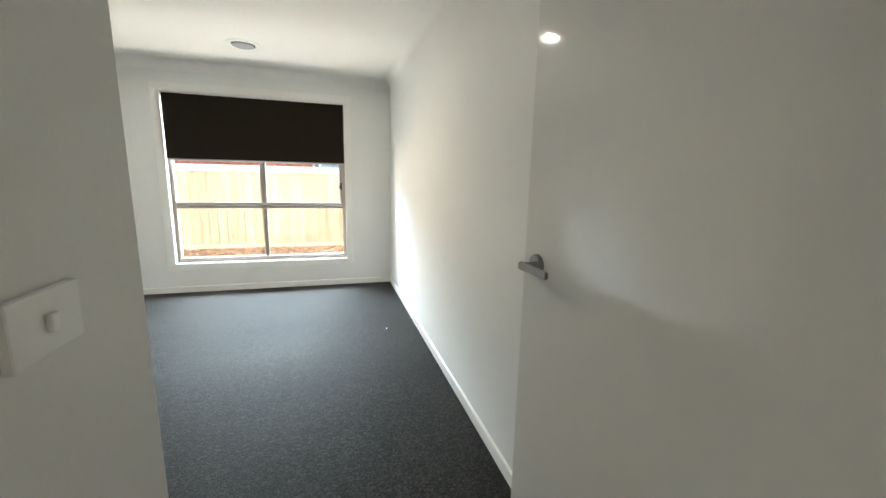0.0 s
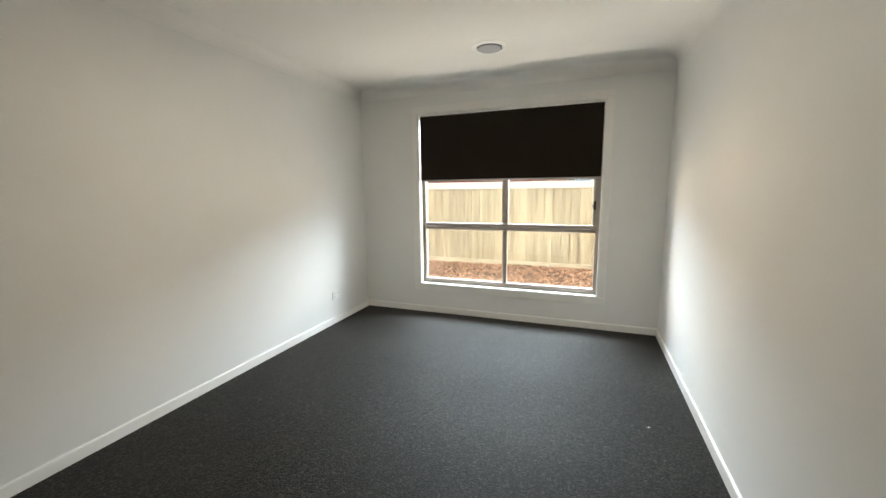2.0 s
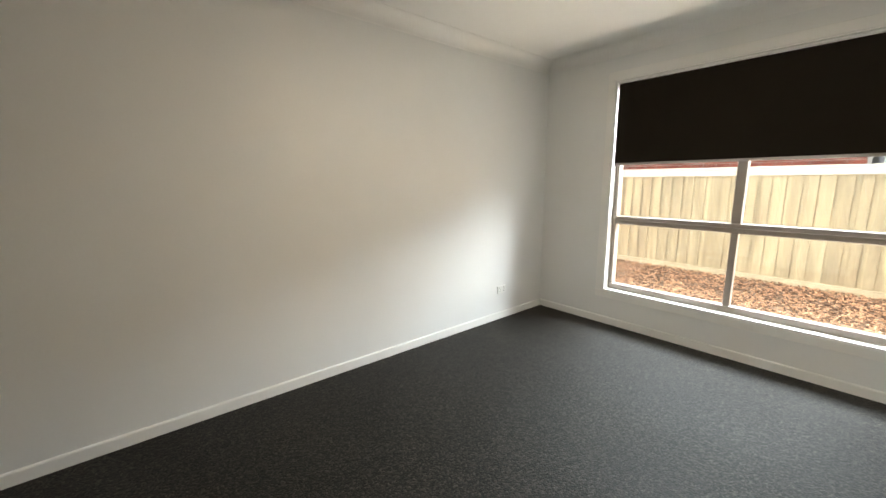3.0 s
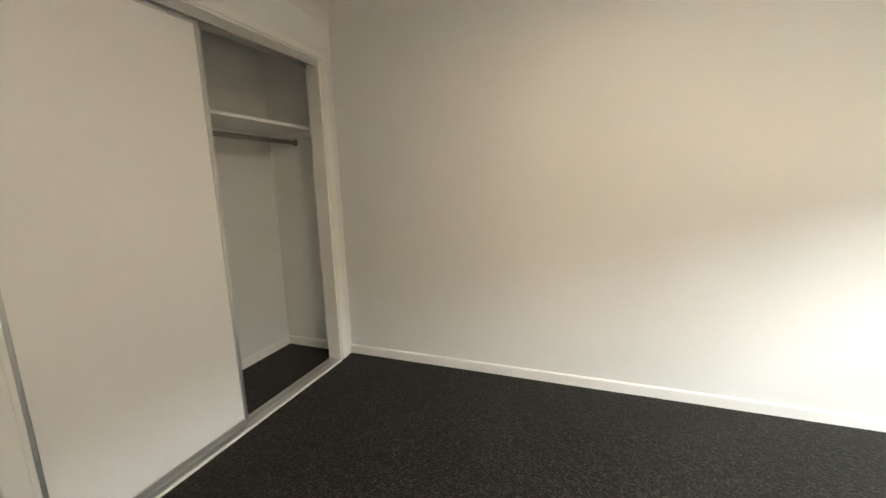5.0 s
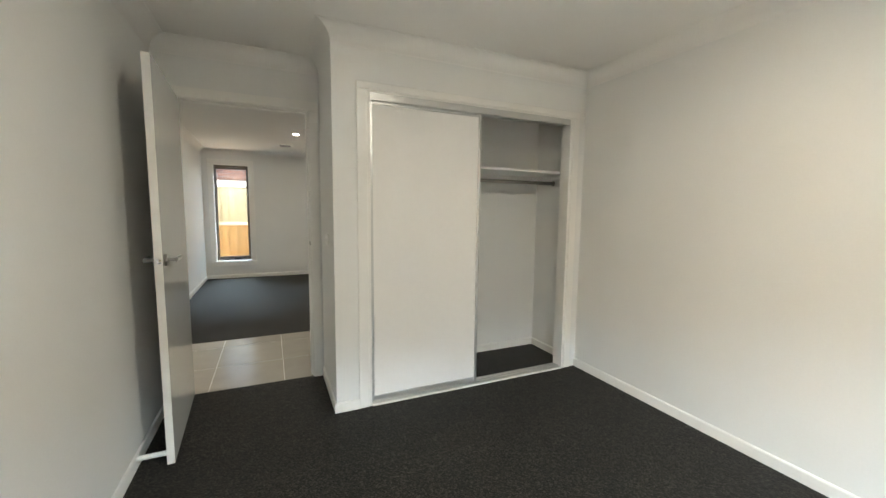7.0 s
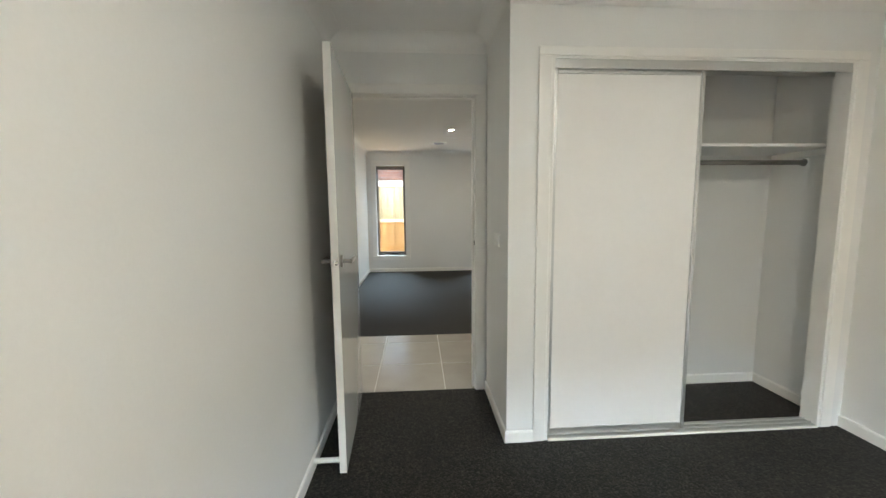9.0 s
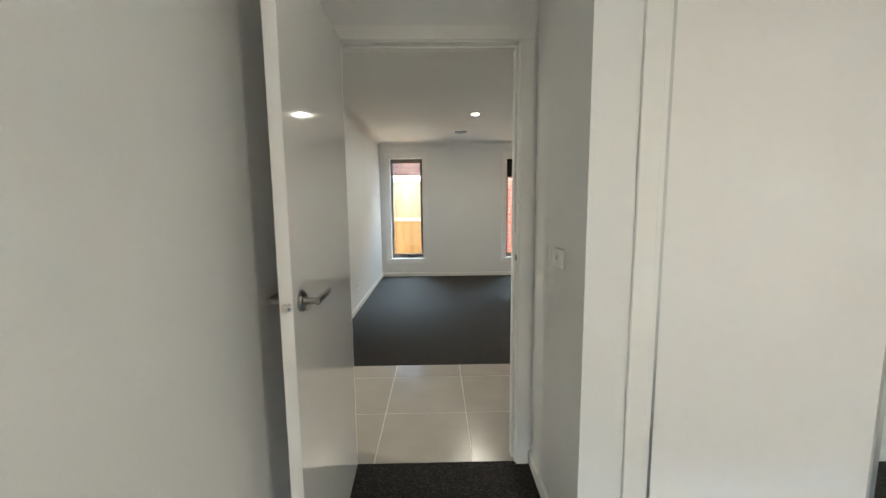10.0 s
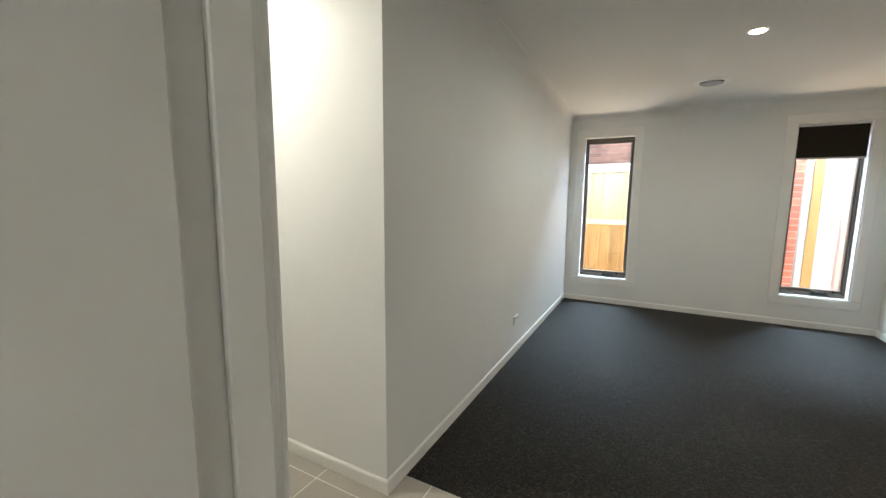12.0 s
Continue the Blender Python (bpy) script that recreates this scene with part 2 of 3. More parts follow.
def lathe(bm, profile, m=None, seg=32):
    """Turns a line of (radius, height) round z; m places it."""
    m = m or Matrix.Identity(4)
    rings = []
    for r, h in profile:
        if r < 1e-6:
            rings.append([bm.verts.new(m @ Vector((0, 0, h)))])
        else:
            rings.append([bm.verts.new(m @ Vector((r * math.cos(a), r * math.sin(a), h)))
                          for a in [2 * math.pi * i / seg for i in range(seg)]])
    for a, b in zip(rings, rings[1:]):
        for i in range(seg):
            j = (i + 1) % seg
            if len(a) == 1 and len(b) > 1:
                bm.faces.new((a[0], b[i], b[j]))
            elif len(b) == 1 and len(a) > 1:
                bm.faces.new((a[i], b[0], a[j]))
            elif len(a) > 1:
                bm.faces.new((a[i], b[i], b[j], a[j]))


def prism(bm, outline, m0, m1):
    """A bar with that outline (x, z pairs) from the section m0 to the section m1."""
    a = [bm.verts.new(m0(p)) for p in outline]
    b = [bm.verts.new(m1(p)) for p in outline]
    n = len(outline)
    for i in range(n):
        j = (i + 1) % n
        bm.faces.new((a[i], a[j], b[j], b[i]))
    bm.faces.new(a[::-1])
    bm.faces.new(b)


def finish(name, bm, material, smooth=False):
    bmesh.ops.recalc_face_normals(bm, faces=bm.faces[:])
    me = bpy.data.meshes.new(name)
    bm.to_mesh(me)
    bm.free()
    if smooth:
        for p in me.polygons:
            p.use_smooth = True
        me.set_sharp_from_angle(angle=radians(35))
    me.materials.append(material)
    return me


def part(name, bm, material, parent, label="", smooth=False):
    ob = new(name, finish(name, bm, material, smooth))
    ob.parent = parent
    return tagged(ob, label) if label else ob


def thing(name, place, label, category, group="", kind=""):
    ob = new(name)
    ob.matrix_basis = place
    ob.empty_display_size = 0.1
    return tagged(ob, label, category, group, kind)


def structure(name, boxes, material, label, category):
    bm = bmesh.new()
    for b in boxes:
        box(bm, *b)
    return tagged(new(name, finish(name, bm, material)), label, category, kind="structure")


def box_part(name, dims, material, parent, label="", r=0.0015, seg=1):
    bm = bmesh.new()
    soft_box(bm, *dims, r=r, seg=seg)
    return part(name, bm, material, parent, label)


# ---- the plan, in metres ----
W = 3.055                     # bedroom width
WF = -4.00                    # wardrobe front
PX = 2.022                    # wardrobe's outer corner
DW = -4.64                    # bedroom side of the door wall
HN = -4.75                    # hall side of the door wall
HS = -5.727                   # hall's far wall
CE = -5.865                   # carpet edge of the sitting room
RX = 3.506                    # sitting room's side wall
RS = -9.815                   # sitting room's window wall
RW = 0.42                     # sitting room's other side wall
HE = 6.2                      # hall's end
TOP = 2.62
DX0, DX1, DTOP = 2.105, 2.944, 2.062   # clear door opening
WX0, WX1, WZ0, WZ1 = 0.683, 2.530, 0.312, 2.152    # bedroom window
OX0, OX1, OZ = 0.133, 1.805, 2.085     # wardrobe opening
FZ0, FZ1 = 0.322, 2.148                # sitting room windows
FA0, FA1, FB0, FB1 = 2.735, 3.332, 0.652, 1.228


def pierced(a0, a1, t0, t1, z0, z1, holes):
    """Boxes of a wall along x, between t0 and t1 across it, with holes (a0, a1, z0, z1) in order."""
    out, at = [], a0
    for h0, h1, s, e in holes:
        out.append((at, t0, z0, h0, t1, z1))
        if s > z0:
            out.append((h0, t0, z0, h1, t1, s))
        out.append((h0, t0, e, h1, t1, z1))
        at = h1
    out.append((at, t0, z0, a1, t1, z1))
    return out


structure("wall_north", pierced(-0.2, W + 0.12, 0, 0.2, -0.3, TOP, [(WX0, WX1, WZ0, WZ1)]), M_WALL,
          "matt white painted plaster wall around the bedroom window", "wall")
structure("wall_west", [(-0.2, DW, -0.3, 0, 0, TOP)], M_WALL, "plain white painted bedroom wall beside the wardrobe", "wall")
structure("wall_east", [(W, DW, -0.3, W + 0.12, 0, TOP)], M_WALL, "plain white painted bedroom wall behind the open door", "wall")
structure("wall_south", pierced(-0.2, HE, HN, DW, -0.3, TOP, [(DX0 - 0.022, DX1 + 0.022, -0.3, DTOP + 0.022)]), M_WALL,
          "white painted wall with the bedroom doorway", "wall")
structure("wall_wardrobe", [(0, WF - 0.09, -0.3, OX0, WF, TOP), (OX1, WF - 0.09, -0.3, PX, WF, TOP), (OX0, WF - 0.09, OZ, OX1, WF, TOP),
                            (PX - 0.09, DW, -0.3, PX, WF - 0.09, TOP), (0, DW, -0.3, PX - 0.09, -4.60, TOP)], M_WALL,
          "white painted wall built out around the wardrobe", "wall")
structure("wall_hall", [(RX, HS - 0.11, -0.3, HE, HS, TOP)], M_WALL, "white hall wall lit warmly from above", "wall")
structure("wall_hall_end", [(HE, HS - 0.11, -0.3, HE + 0.1, DW, TOP)], M_WALL, "plain white wall closing the hall", "wall")
structure("wall_sitting_east", [(RX, RS, -0.3, RX + 0.11, HS - 0.11, TOP)], M_WALL, "long plain white wall of the carpeted far room", "wall")
structure("wall_sitting_west", [(RW - 0.12, RS, -0.3, RW, HN, TOP)], M_WALL, "plain white side wall of the carpeted far room", "wall")
structure("wall_sitting_south", pierced(RW - 0.12, RX + 0.11, RS - 0.2, RS, -0.3, TOP, [(FB0, FB1, FZ0, FZ1), (FA0, FA1, FZ0, FZ1)]), M_WALL,
          "white painted wall with two narrow windows", "wall")
structure("ceiling_bedroom", [(0, DW, CEIL, W, 0, TOP - 0.01)], M_CEIL, "flat white painted bedroom ceiling", "ceiling")
structure("ceiling_hall", [(RW, HS, CEIL, HE, HN, TOP - 0.01), (RW, RS, CEIL, RX, HS, TOP - 0.01)], M_CEIL,
          "flat white painted ceiling over hall and far room", "ceiling")
# Unseen slab added; overhang sized to keep direct sun off the south windows.
structure("roof_slab", [(-0.3, HN - 0.0, TOP, HE + 0.2, 0.35, TOP + 0.12), (0.2, RS - 0.72, TOP, HE + 0.2, HN, TOP + 0.12)], M_CEIL,
          "unseen slab closing the house above the ceilings, overhanging to block the sun", "roof")


def carpet(name, x0, y0, x1, y1, label, extra=()):
    bm = bmesh.new()
    for b in ((x0, y0, x1, y1), *extra):
        box(bm, b[0], b[1], -0.3, b[2], b[3], 0.0)
    return tagged(new(name, finish(name, bm, M_CARPET)), label, "carpet", kind="structure")


carpet("floor_bedroom", 0, WF, W, 0, "dark charcoal loop-pile carpet across the bedroom",
       extra=((PX, DW, W, WF), (0, -4.60, PX - 0.09, WF - 0.09), (OX0, WF - 0.09, OX1, WF), (DX0 - 0.022, DW - 0.012, DX1 + 0.022, DW)))
carpet("floor_sitting", RW, RS, RX, CE, "dark charcoal carpet in the far room")


# ---- skirting boards and cornices ----
SKIRT = [(0, 0), (0.012, 0), (0.012, 0.058), (0.009, 0.064), (0.004, 0.067), (0, 0.067)]
COVE = [(0, 0), (0.0, -0.095), (0.0015, -0.092)] + \
       [(0.088 - 0.086 * math.cos(a), -0.088 + 0.086 * math.sin(a)) for a in [radians(d) for d in range(4, 86, 9)]] + \
       [(0.088, -0.003), (0.093, -0.0025), (0.094, 0)]


def run(bm, outline, x0, y0, x1, y1, nx, ny, z, e0, e1):
    """A moulding along a wall; n points into the room; e: 1 inner mitre, -1 outer mitre, 0 square."""
    d = Vector((x1 - x0, y1 - y0, 0)).normalized()
    n = Vector((nx, ny, 0))
    a, b = Vector((x0, y0, z)), Vector((x1, y1, z))
    prism(bm, outline, lambda p: a + n * p[0] + d * (p[0] * e0) + Vector((0, 0, p[1])),
          lambda p: b + n * p[0] - d * (p[0] * e1) + Vector((0, 0, p[1])))


def moulding(name, outline, z, runs, material, label, category):
    for r in runs:
        bm = bmesh.new()
        run(bm, outline, *r[:6], z, *r[6:])
        tagged(new(name, finish(name, bm, material, smooth=name == "cornice")), label, category, kind="structure")


moulding("baseboard", SKIRT, 0.0, [
    (0, 0, W, 0, 0, -1, 1, 1), (0, WF, 0, 0, 1, 0, 0, 1), (W, DW, W, 0, -1, 0, 1, 1),
    (PX, WF, OX1 + 0.068, WF, 0, 1, -1, 0), (PX, DW, PX, WF, 1, 0, 0, -1)], M_TRIM,
    "narrow white gloss skirting board along the bedroom carpet", "skirting")
moulding("baseboard", SKIRT, 0.0, [(0, -4.60, PX - 0.09, -4.60, 0, 1, 1, 0), (0, -4.60, 0, WF - 0.09, 1, 0, 1, 0)], M_TRIM,
         "narrow white skirting board inside the wardrobe", "skirting")
moulding("baseboard", SKIRT, 0.0, [
    (RX, HS, HE, HS, 0, 1, -1, 0), (RX, RS, RX, HS, -1, 0, 1, -1), (RW, RS, RX, RS, 0, 1, 1, 1), (RW, RS, RW, HN, 1, 0, 1, 0)], M_TRIM,
    "narrow white gloss skirting board in hall and far room", "skirting")
moulding("cornice", COVE, CEIL, [
    (0, 0, W, 0, 0, -1, 1, 1), (0, WF, 0, 0, 1, 0, 1, 1), (W, DW, W, 0, -1, 0, 1, 1),
    (0, WF, PX, WF, 0, 1, 1, -1), (PX, DW, PX, WF, 1, 0, 1, -1), (PX, DW, W, DW, 0, 1, 1, 1)], M_CEIL,
    "white coved plaster cornice around the bedroom ceiling", "cornice")
moulding("cornice", COVE, CEIL, [
    (RX, HS, HE, HS, 0, 1, -1, 0), (RX, RS, RX, HS, -1, 0, 1, -1), (RW, RS, RX, RS, 0, 1, 1, 1), (RW, RS, RW, HN, 1, 0, 1, 1),
    (RW, HN, HE, HN, 0, -1, 1, 0)], M_CEIL, "white coved plaster cornice in hall and far room", "cornice")


# ---- windows ----
def casing(holder, x0, x1, z0, z1, y, s, w=0.066, t=0.012):
    """Flat boards round an opening, on the wall face y; s: 1 or -1, the way into the room."""
    ya, yb = (y, y + s * t) if s > 0 else (y + s * t, y)
    box_part("architrave", (x0 - w, ya, z0 - w, x1 + w, yb, z0), M_TRIM, holder, "white bottom architrave board", r=0.002)
    box_part("architrave", (x0 - w, ya, z1, x1 + w, yb, z1 + w), M_TRIM, holder, r=0.003)
    box_part("architrave", (x0 - w, ya, z0 + 0.0005, x0, yb, z1 - 0.0005), M_TRIM, holder, r=0.003)
    box_part("architrave", (x1, ya, z0 + 0.0005, x1 + w, yb, z1 - 0.0005), M_TRIM, holder, r=0.003)


def reveal(holder, x0, x1, z0, z1, ya, yb, t=0.012):
    box_part("window_sill", (x0, ya, z0, x1, yb, z0 + t), M_TRIM, holder, "white painted sill board")
    box_part("reveal", (x0, ya, z1 - t, x1, yb, z1), M_TRIM, holder)
    box_part("reveal", (x0, ya, z0 + t, x0 + t, yb, z1 - t), M_TRIM, holder)
    box_part("reveal", (x1 - t, ya, z0 + t, x1, yb, z1 - t), M_TRIM, holder)


def bedroom_window():
    w = thing("window_1", pose(0, 0, 0), "large taupe aluminium four-pane window with white reveals", "window", kind="structure")
    casing(w, WX0, WX1, WZ0, WZ1, 0, -1, t=0.005)
    reveal(w, WX0, WX1, WZ0, WZ1, -0.002, 0.075)
    x0, x1, z0, z1 = WX0 + 0.004, WX1 - 0.004, WZ0 + 0.004, WZ1 - 0.004
    ya, yb = 0.075, 0.145
    for d in ((x0, ya, z0, x1, yb, z0 + 0.055), (x0, ya, z1 - 0.05, x1, yb, z1),
              (x0, ya, z0 + 0.055, x0 + 0.042, yb, z1 - 0.05), (x1 - 0.042, ya, z0 + 0.055, x1, yb, z1 - 0.05)):
        box_part("window_frame", d, M_WINFRAME, w, "taupe powder-coated aluminium frame", r=0.003)
    box_part("transom", (x0 + 0.042, ya + 0.004, 0.925, x1 - 0.042, yb - 0.004, 0.962), M_WINFRAME, w, r=0.003)
    box_part("sash_rail", (x0 + 0.042, ya - 0.012, 0.966, x1 - 0.042, yb - 0.02, 0.998), M_WINFRAME, w, r=0.003)
    mx = 1.612
    box_part("mullion", (mx - 0.022, ya + 0.008, z0 + 0.055, mx + 0.022, yb - 0.008, 0.925), M_WINFRAME, w, r=0.003)
    box_part("mullion", (mx - 0.03, ya - 0.004, 0.998, mx + 0.03, yb - 0.008, z1 - 0.05), M_WINFRAME, w, r=0.003)
    box_part("sash_stile", (x1 - 0.072, ya - 0.008, 0.998, x1 - 0.043, yb - 0.02, z1 - 0.05), M_WINFRAME, w, r=0.003)
    for a, b, c, d in ((x0 + 0.042, mx - 0.022, z0 + 0.055, 0.925), (mx + 0.022, x1 - 0.042, z0 + 0.055, 0.925),
                       (x0 + 0.042, mx - 0.03, 0.998, z1 - 0.05), (mx + 0.03, x1 - 0.072, 0.998, z1 - 0.05)):
        p = box_part("pane", (a, 0.108, c, b, 0.112, d), M_GLASS, w, "clear glass pane", r=0.0005)
        p.visible_shadow = False
    latch = box_part("latch", (x1 - 0.068, ya - 0.028, 1.15, x1 - 0.046, ya - 0.008, 1.235), M_BLACK, w, "black sliding sash latch", r=0.005, seg=2)
    box_part("thumb_lever", (x1 - 0.078, ya - 0.04, 1.175, x1 - 0.05, ya - 0.028, 1.20), M_BLACK, latch, r=0.004)


def awning_window(name, x0, x1, label):
    w = thing(name, pose(0, 0, 0), label, "window", kind="structure")
    casing(w, x0, x1, FZ0, FZ1, RS, 1, w=0.085)
    reveal(w, x0, x1, FZ0, FZ1, RS - 0.08, RS + 0.003)
    a0, a1, z0, z1 = x0 + 0.012, x1 - 0.012, FZ0 + 0.012, FZ1 - 0.004
    ya, yb = RS - 0.15, RS - 0.08
    for d in ((a0, ya, z0, a1, yb, z0 + 0.04), (a0, ya, z1 - 0.04, a1, yb, z1),
              (a0, ya, z0 + 0.04, a0 + 0.020, yb, z1 - 0.04), (a1 - 0.020, ya, z0 + 0.04, a1, yb, z1 - 0.04)):
        box_part("window_frame", d, M_BRONZE, w, "dark bronze aluminium frame", r=0.003)
    b0, b1, c0, c1 = a0 + 0.021, a1 - 0.021, z0 + 0.041, z1 - 0.041
    for d in ((b0, ya + 0.01, c0, b1, yb - 0.015, c0 + 0.035), (b0, ya + 0.01, c1 - 0.035, b1, yb - 0.015, c1),
              (b0, ya + 0.01, c0 + 0.035, b0 + 0.018, yb - 0.015, c1 - 0.035), (b1 - 0.018, ya + 0.01, c0 + 0.035, b1, yb - 0.015, c1 - 0.035)):
        box_part("sash", d, M_BRONZE, w, r=0.003)
    p = box_part("pane", (b0 + 0.018, ya + 0.03, c0 + 0.035, b1 - 0.018, ya + 0.034, c1 - 0.035), M_GLASS, w, "clear glass pane", r=0.0005)
    p.visible_shadow = False
    mid = (x0 + x1) / 2 - 0.06
    winder = box_part("winder", (mid - 0.075, yb - 0.005, z0 + 0.014, mid + 0.065, yb + 0.030, z0 + 0.044), M_BLACK, w, "black winder with folded crank", r=0.009, seg=2)
    bm = bmesh.new()
    soft_box(bm, mid - 0.13, yb + 0.014, z0 + 0.046, mid + 0.05, yb + 0.030, z0 + 0.058, r=0.004)
    lathe(bm, [(0, -0.008), (0.014, -0.008), (0.014, 0.008), (0.010, 0.012), (0, 0.012)], pose(mid + 0.045, yb + 0.022, z0 + 0.052), 16)
    lathe(bm, [(0, 0), (0.011, 0), (0.013, 0.008), (0.011, 0.026), (0, 0.029)], pose(mid - 0.115, yb + 0.022, z0 + 0.055), 12)
    part("crank_handle", bm, M_BLACK, winder)


bedroom_window()
awning_window("window_2", FA0, FA1, "narrow tall bronze-framed awning window with white architrave")
awning_window("window_3", FB0, FB1, "narrow tall bronze-framed window half behind a dark blind")


def roller_blind(x0, x1, top, bottom, y, s, label):
    b = thing("roller_blind", pose((x0 + x1) / 2, y, top), label, "blind")
    h, wd = bottom - top, (x1 - x0) / 2
    bm = bmesh.new()
    lathe(bm, [(0, -wd + 0.005), (0.019, -wd + 0.005), (0.019, wd - 0.005), (0, wd - 0.005)], pose(0, 0, -0.026, 0, 90, 0), 20)
    part("roller_tube", bm, M_BLIND, b, smooth=True)
    bm = bmesh.new()
    n, t = 16, 0.0012
    rows = []
    for i in range(n + 1):
        z = -0.024 + (h + 0.024) * i / n
        bow = 0.003 * math.sin(math.pi * i / n)
        rows.append((z, s * 0.019 + s * bow))
    prism(bm, [(p[1] - t / 2, p[0]) for p in rows] + [(p[1] + t / 2, p[0]) for p in rows[::-1]],
          lambda p: Vector((-wd + 0.008, p[0], p[1])), lambda p: Vector((wd - 0.008, p[0], p[1])))
    part("fabric", bm, M_BLIND, b, "dark brown blockout fabric")
    bm = bmesh.new()
    soft_box(bm, -wd + 0.008, s * 0.019 - 0.007, h - 0.020, wd - 0.008, s * 0.019 + 0.007, h, r=0.004, seg=2)
    part("bottom_rail", bm, M_BLINDRAIL, b, "slim metal bottom rail")
    bm = bmesh.new()
    soft_box(bm, -wd, -0.022, 0.0, wd, 0.022, 0.0118, r=0.002)
    part("mounting_bar", bm, M_PLASTIC, b, "slim white mounting bar over the roller")
    for e in (-1, 1):
        bm = bmesh.new()
        xa, xb = sorted((e * wd, e * (wd - 0.004)))
        soft_box(bm, xa, -0.024, -0.05, xb, 0.024, -0.0005, r=0.001)
        part("bracket", bm, M_PLASTIC, b)


roller_blind(WX0 + 0.013, WX1 - 0.013, WZ1 - 0.0245, 1.461, 0.042, -1, "dark brown blockout roller blind drawn partway over the bedroom window")
roller_blind(FB0 + 0.013, FB1 - 0.013, FZ1 - 0.0245, 1.80, RS - 0.042, 1, "dark roller blind pulled a little way down a narrow window")


# ---- bedroom doorway ----
def door_frame():
    d = thing("door_1", pose(0, 0, 0), "white gloss painted door frame around the open doorway", "door frame", kind="structure")
    j = 0.022
    box_part("jamb", (DX0 - j, HN, 0, DX0, DW, DTOP), M_TRIM, d, r=0.002)
    box_part("jamb", (DX1, HN, 0, DX1 + j, DW, DTOP), M_TRIM, d, r=0.002)
    box_part("head", (DX0 - j, HN, DTOP, DX1 + j, DW, DTOP + j), M_TRIM, d, r=0.002)
    box_part("stop", (DX0, HN + 0.02, 0, DX0 + 0.011, DW - 0.04, DTOP - 0.011), M_TRIM, d, r=0.002)
    box_part("stop", (DX1 - 0.011, HN + 0.02, 0, DX1, DW - 0.04, DTOP - 0.011), M_TRIM, d, r=0.002)
    box_part("stop", (DX0, HN + 0.02, DTOP - 0.011, DX1, DW - 0.04, DTOP), M_TRIM, d, r=0.002)
    for ya, yb in ((DW, DW + 0.014), (HN - 0.014, HN)):
        box_part("architrave", (DX0 - 0.068, ya, 0, DX0 - 0.005, yb, DTOP + 0.005), M_TRIM, d, r=0.004, seg=2)
        box_part("architrave", (DX1 + 0.005, ya, 0, DX1 + 0.068, yb, DTOP + 0.005), M_TRIM, d, r=0.004, seg=2)
        box_part("architrave", (DX0 - 0.068, ya, DTOP + 0.0055, DX1 + 0.068, yb, DTOP + 0.068), M_TRIM, d, r=0.004, seg=2)
    bm = bmesh.new()
    lathe(bm, [(0.009, -0.006), (0.009, 0.003), (0.015, 0.003), (0.0165, 0.0), (0.0165, -0.002)], pose(DX0 + 0.0005, DW - 0.020, 1.07, 0, 90, 0), 24)
    lathe(bm, [(0, -0.004), (0.010, -0.004), (0.010, -0.005), (0, -0.005)], pose(DX0 + 0.0055, DW - 0.020, 1.07, 0, 90, 0), 20)
    part("strike_plate", bm, M_STEEL, d, "round brushed metal strike plate")


def lever(parent, side):
    """Rose and lever on one face; side 1: the face towards the middle of the room, -1: the face towards the wall."""
    y0, turn = (0.0, -90) if side > 0 else (-0.035, 90)
    m = pose(0.769, y0, 1.055, turn, 0, 0)
    bm = bmesh.new()
    lathe(bm, [(0, 0), (0.030, 0), (0.030, 0.007), (0.028, 0.010), (0.0115, 0.010), (0.0095, 0.013), (0.0095, 0.044), (0, 0.044)], m, 32)
    h = part("handle", bm, M_STEEL, parent, "brushed nickel lever handle on a round rose", smooth=True)
    y = y0 + side * 0.048
    bm = bmesh.new()
    outline = [(-0.007, -0.011), (0.007, -0.011), (0.007, 0.011), (-0.007, 0.011)]
    prism(bm, outline, lambda p: Vector((0.780, y + p[0], 1.055 + p[1])), lambda p: Vector((0.647, y + side * 0.004 + p[0] * 0.6, 1.056 + p[1] * 0.9)))
    bmesh.ops.bevel(bm, geom=bm.edges[:], offset=0.003, segments=2, affect="EDGES")
    part("lever", bm, M_STEEL, h)


def bedroom_door():
    """Local x runs from the hinges to the free edge, y is the thickness, z up."""
    d = thing("door", pose(DX1 - 0.033, DW + 0.012, 0.014, 0, 0, 92.7), "flush white gloss bedroom door standing wide open", "door")
    bm = bmesh.new()
    soft_box(bm, 0, -0.035, 0, 0.836, 0, 2.038, r=0.0015)
    part("leaf", bm, M_DOOR, d, "smooth white enamelled door leaf")
    lever(d, 1)
    lever(d, -1)
    bm = bmesh.new()
    lathe(bm, [(0, 0.0), (0.0135, 0.0), (0.0135, 0.0012), (0.012, 0.002), (0, 0.002)], pose(0.8355, -0.0175, 1.055, 0, 90, 0), 24)
    soft_box(bm, 0.836, -0.024, 1.047, 0.846, -0.011, 1.063, r=0.003, seg=2)
    part("latch", bm, M_CHROME, d, "chrome round latch plate on the door edge", smooth=True)
    for z in (0.2, 1.0, 1.75):
        bm = bmesh.new()
        lathe(bm, [(0, 0), (0.006, 0), (0.006, 0.09), (0, 0.09)], pose(-0.004, -0.041, z), 12)
        part("hinge", bm, M_STEEL, d, "small metal butt hinge", smooth=True)


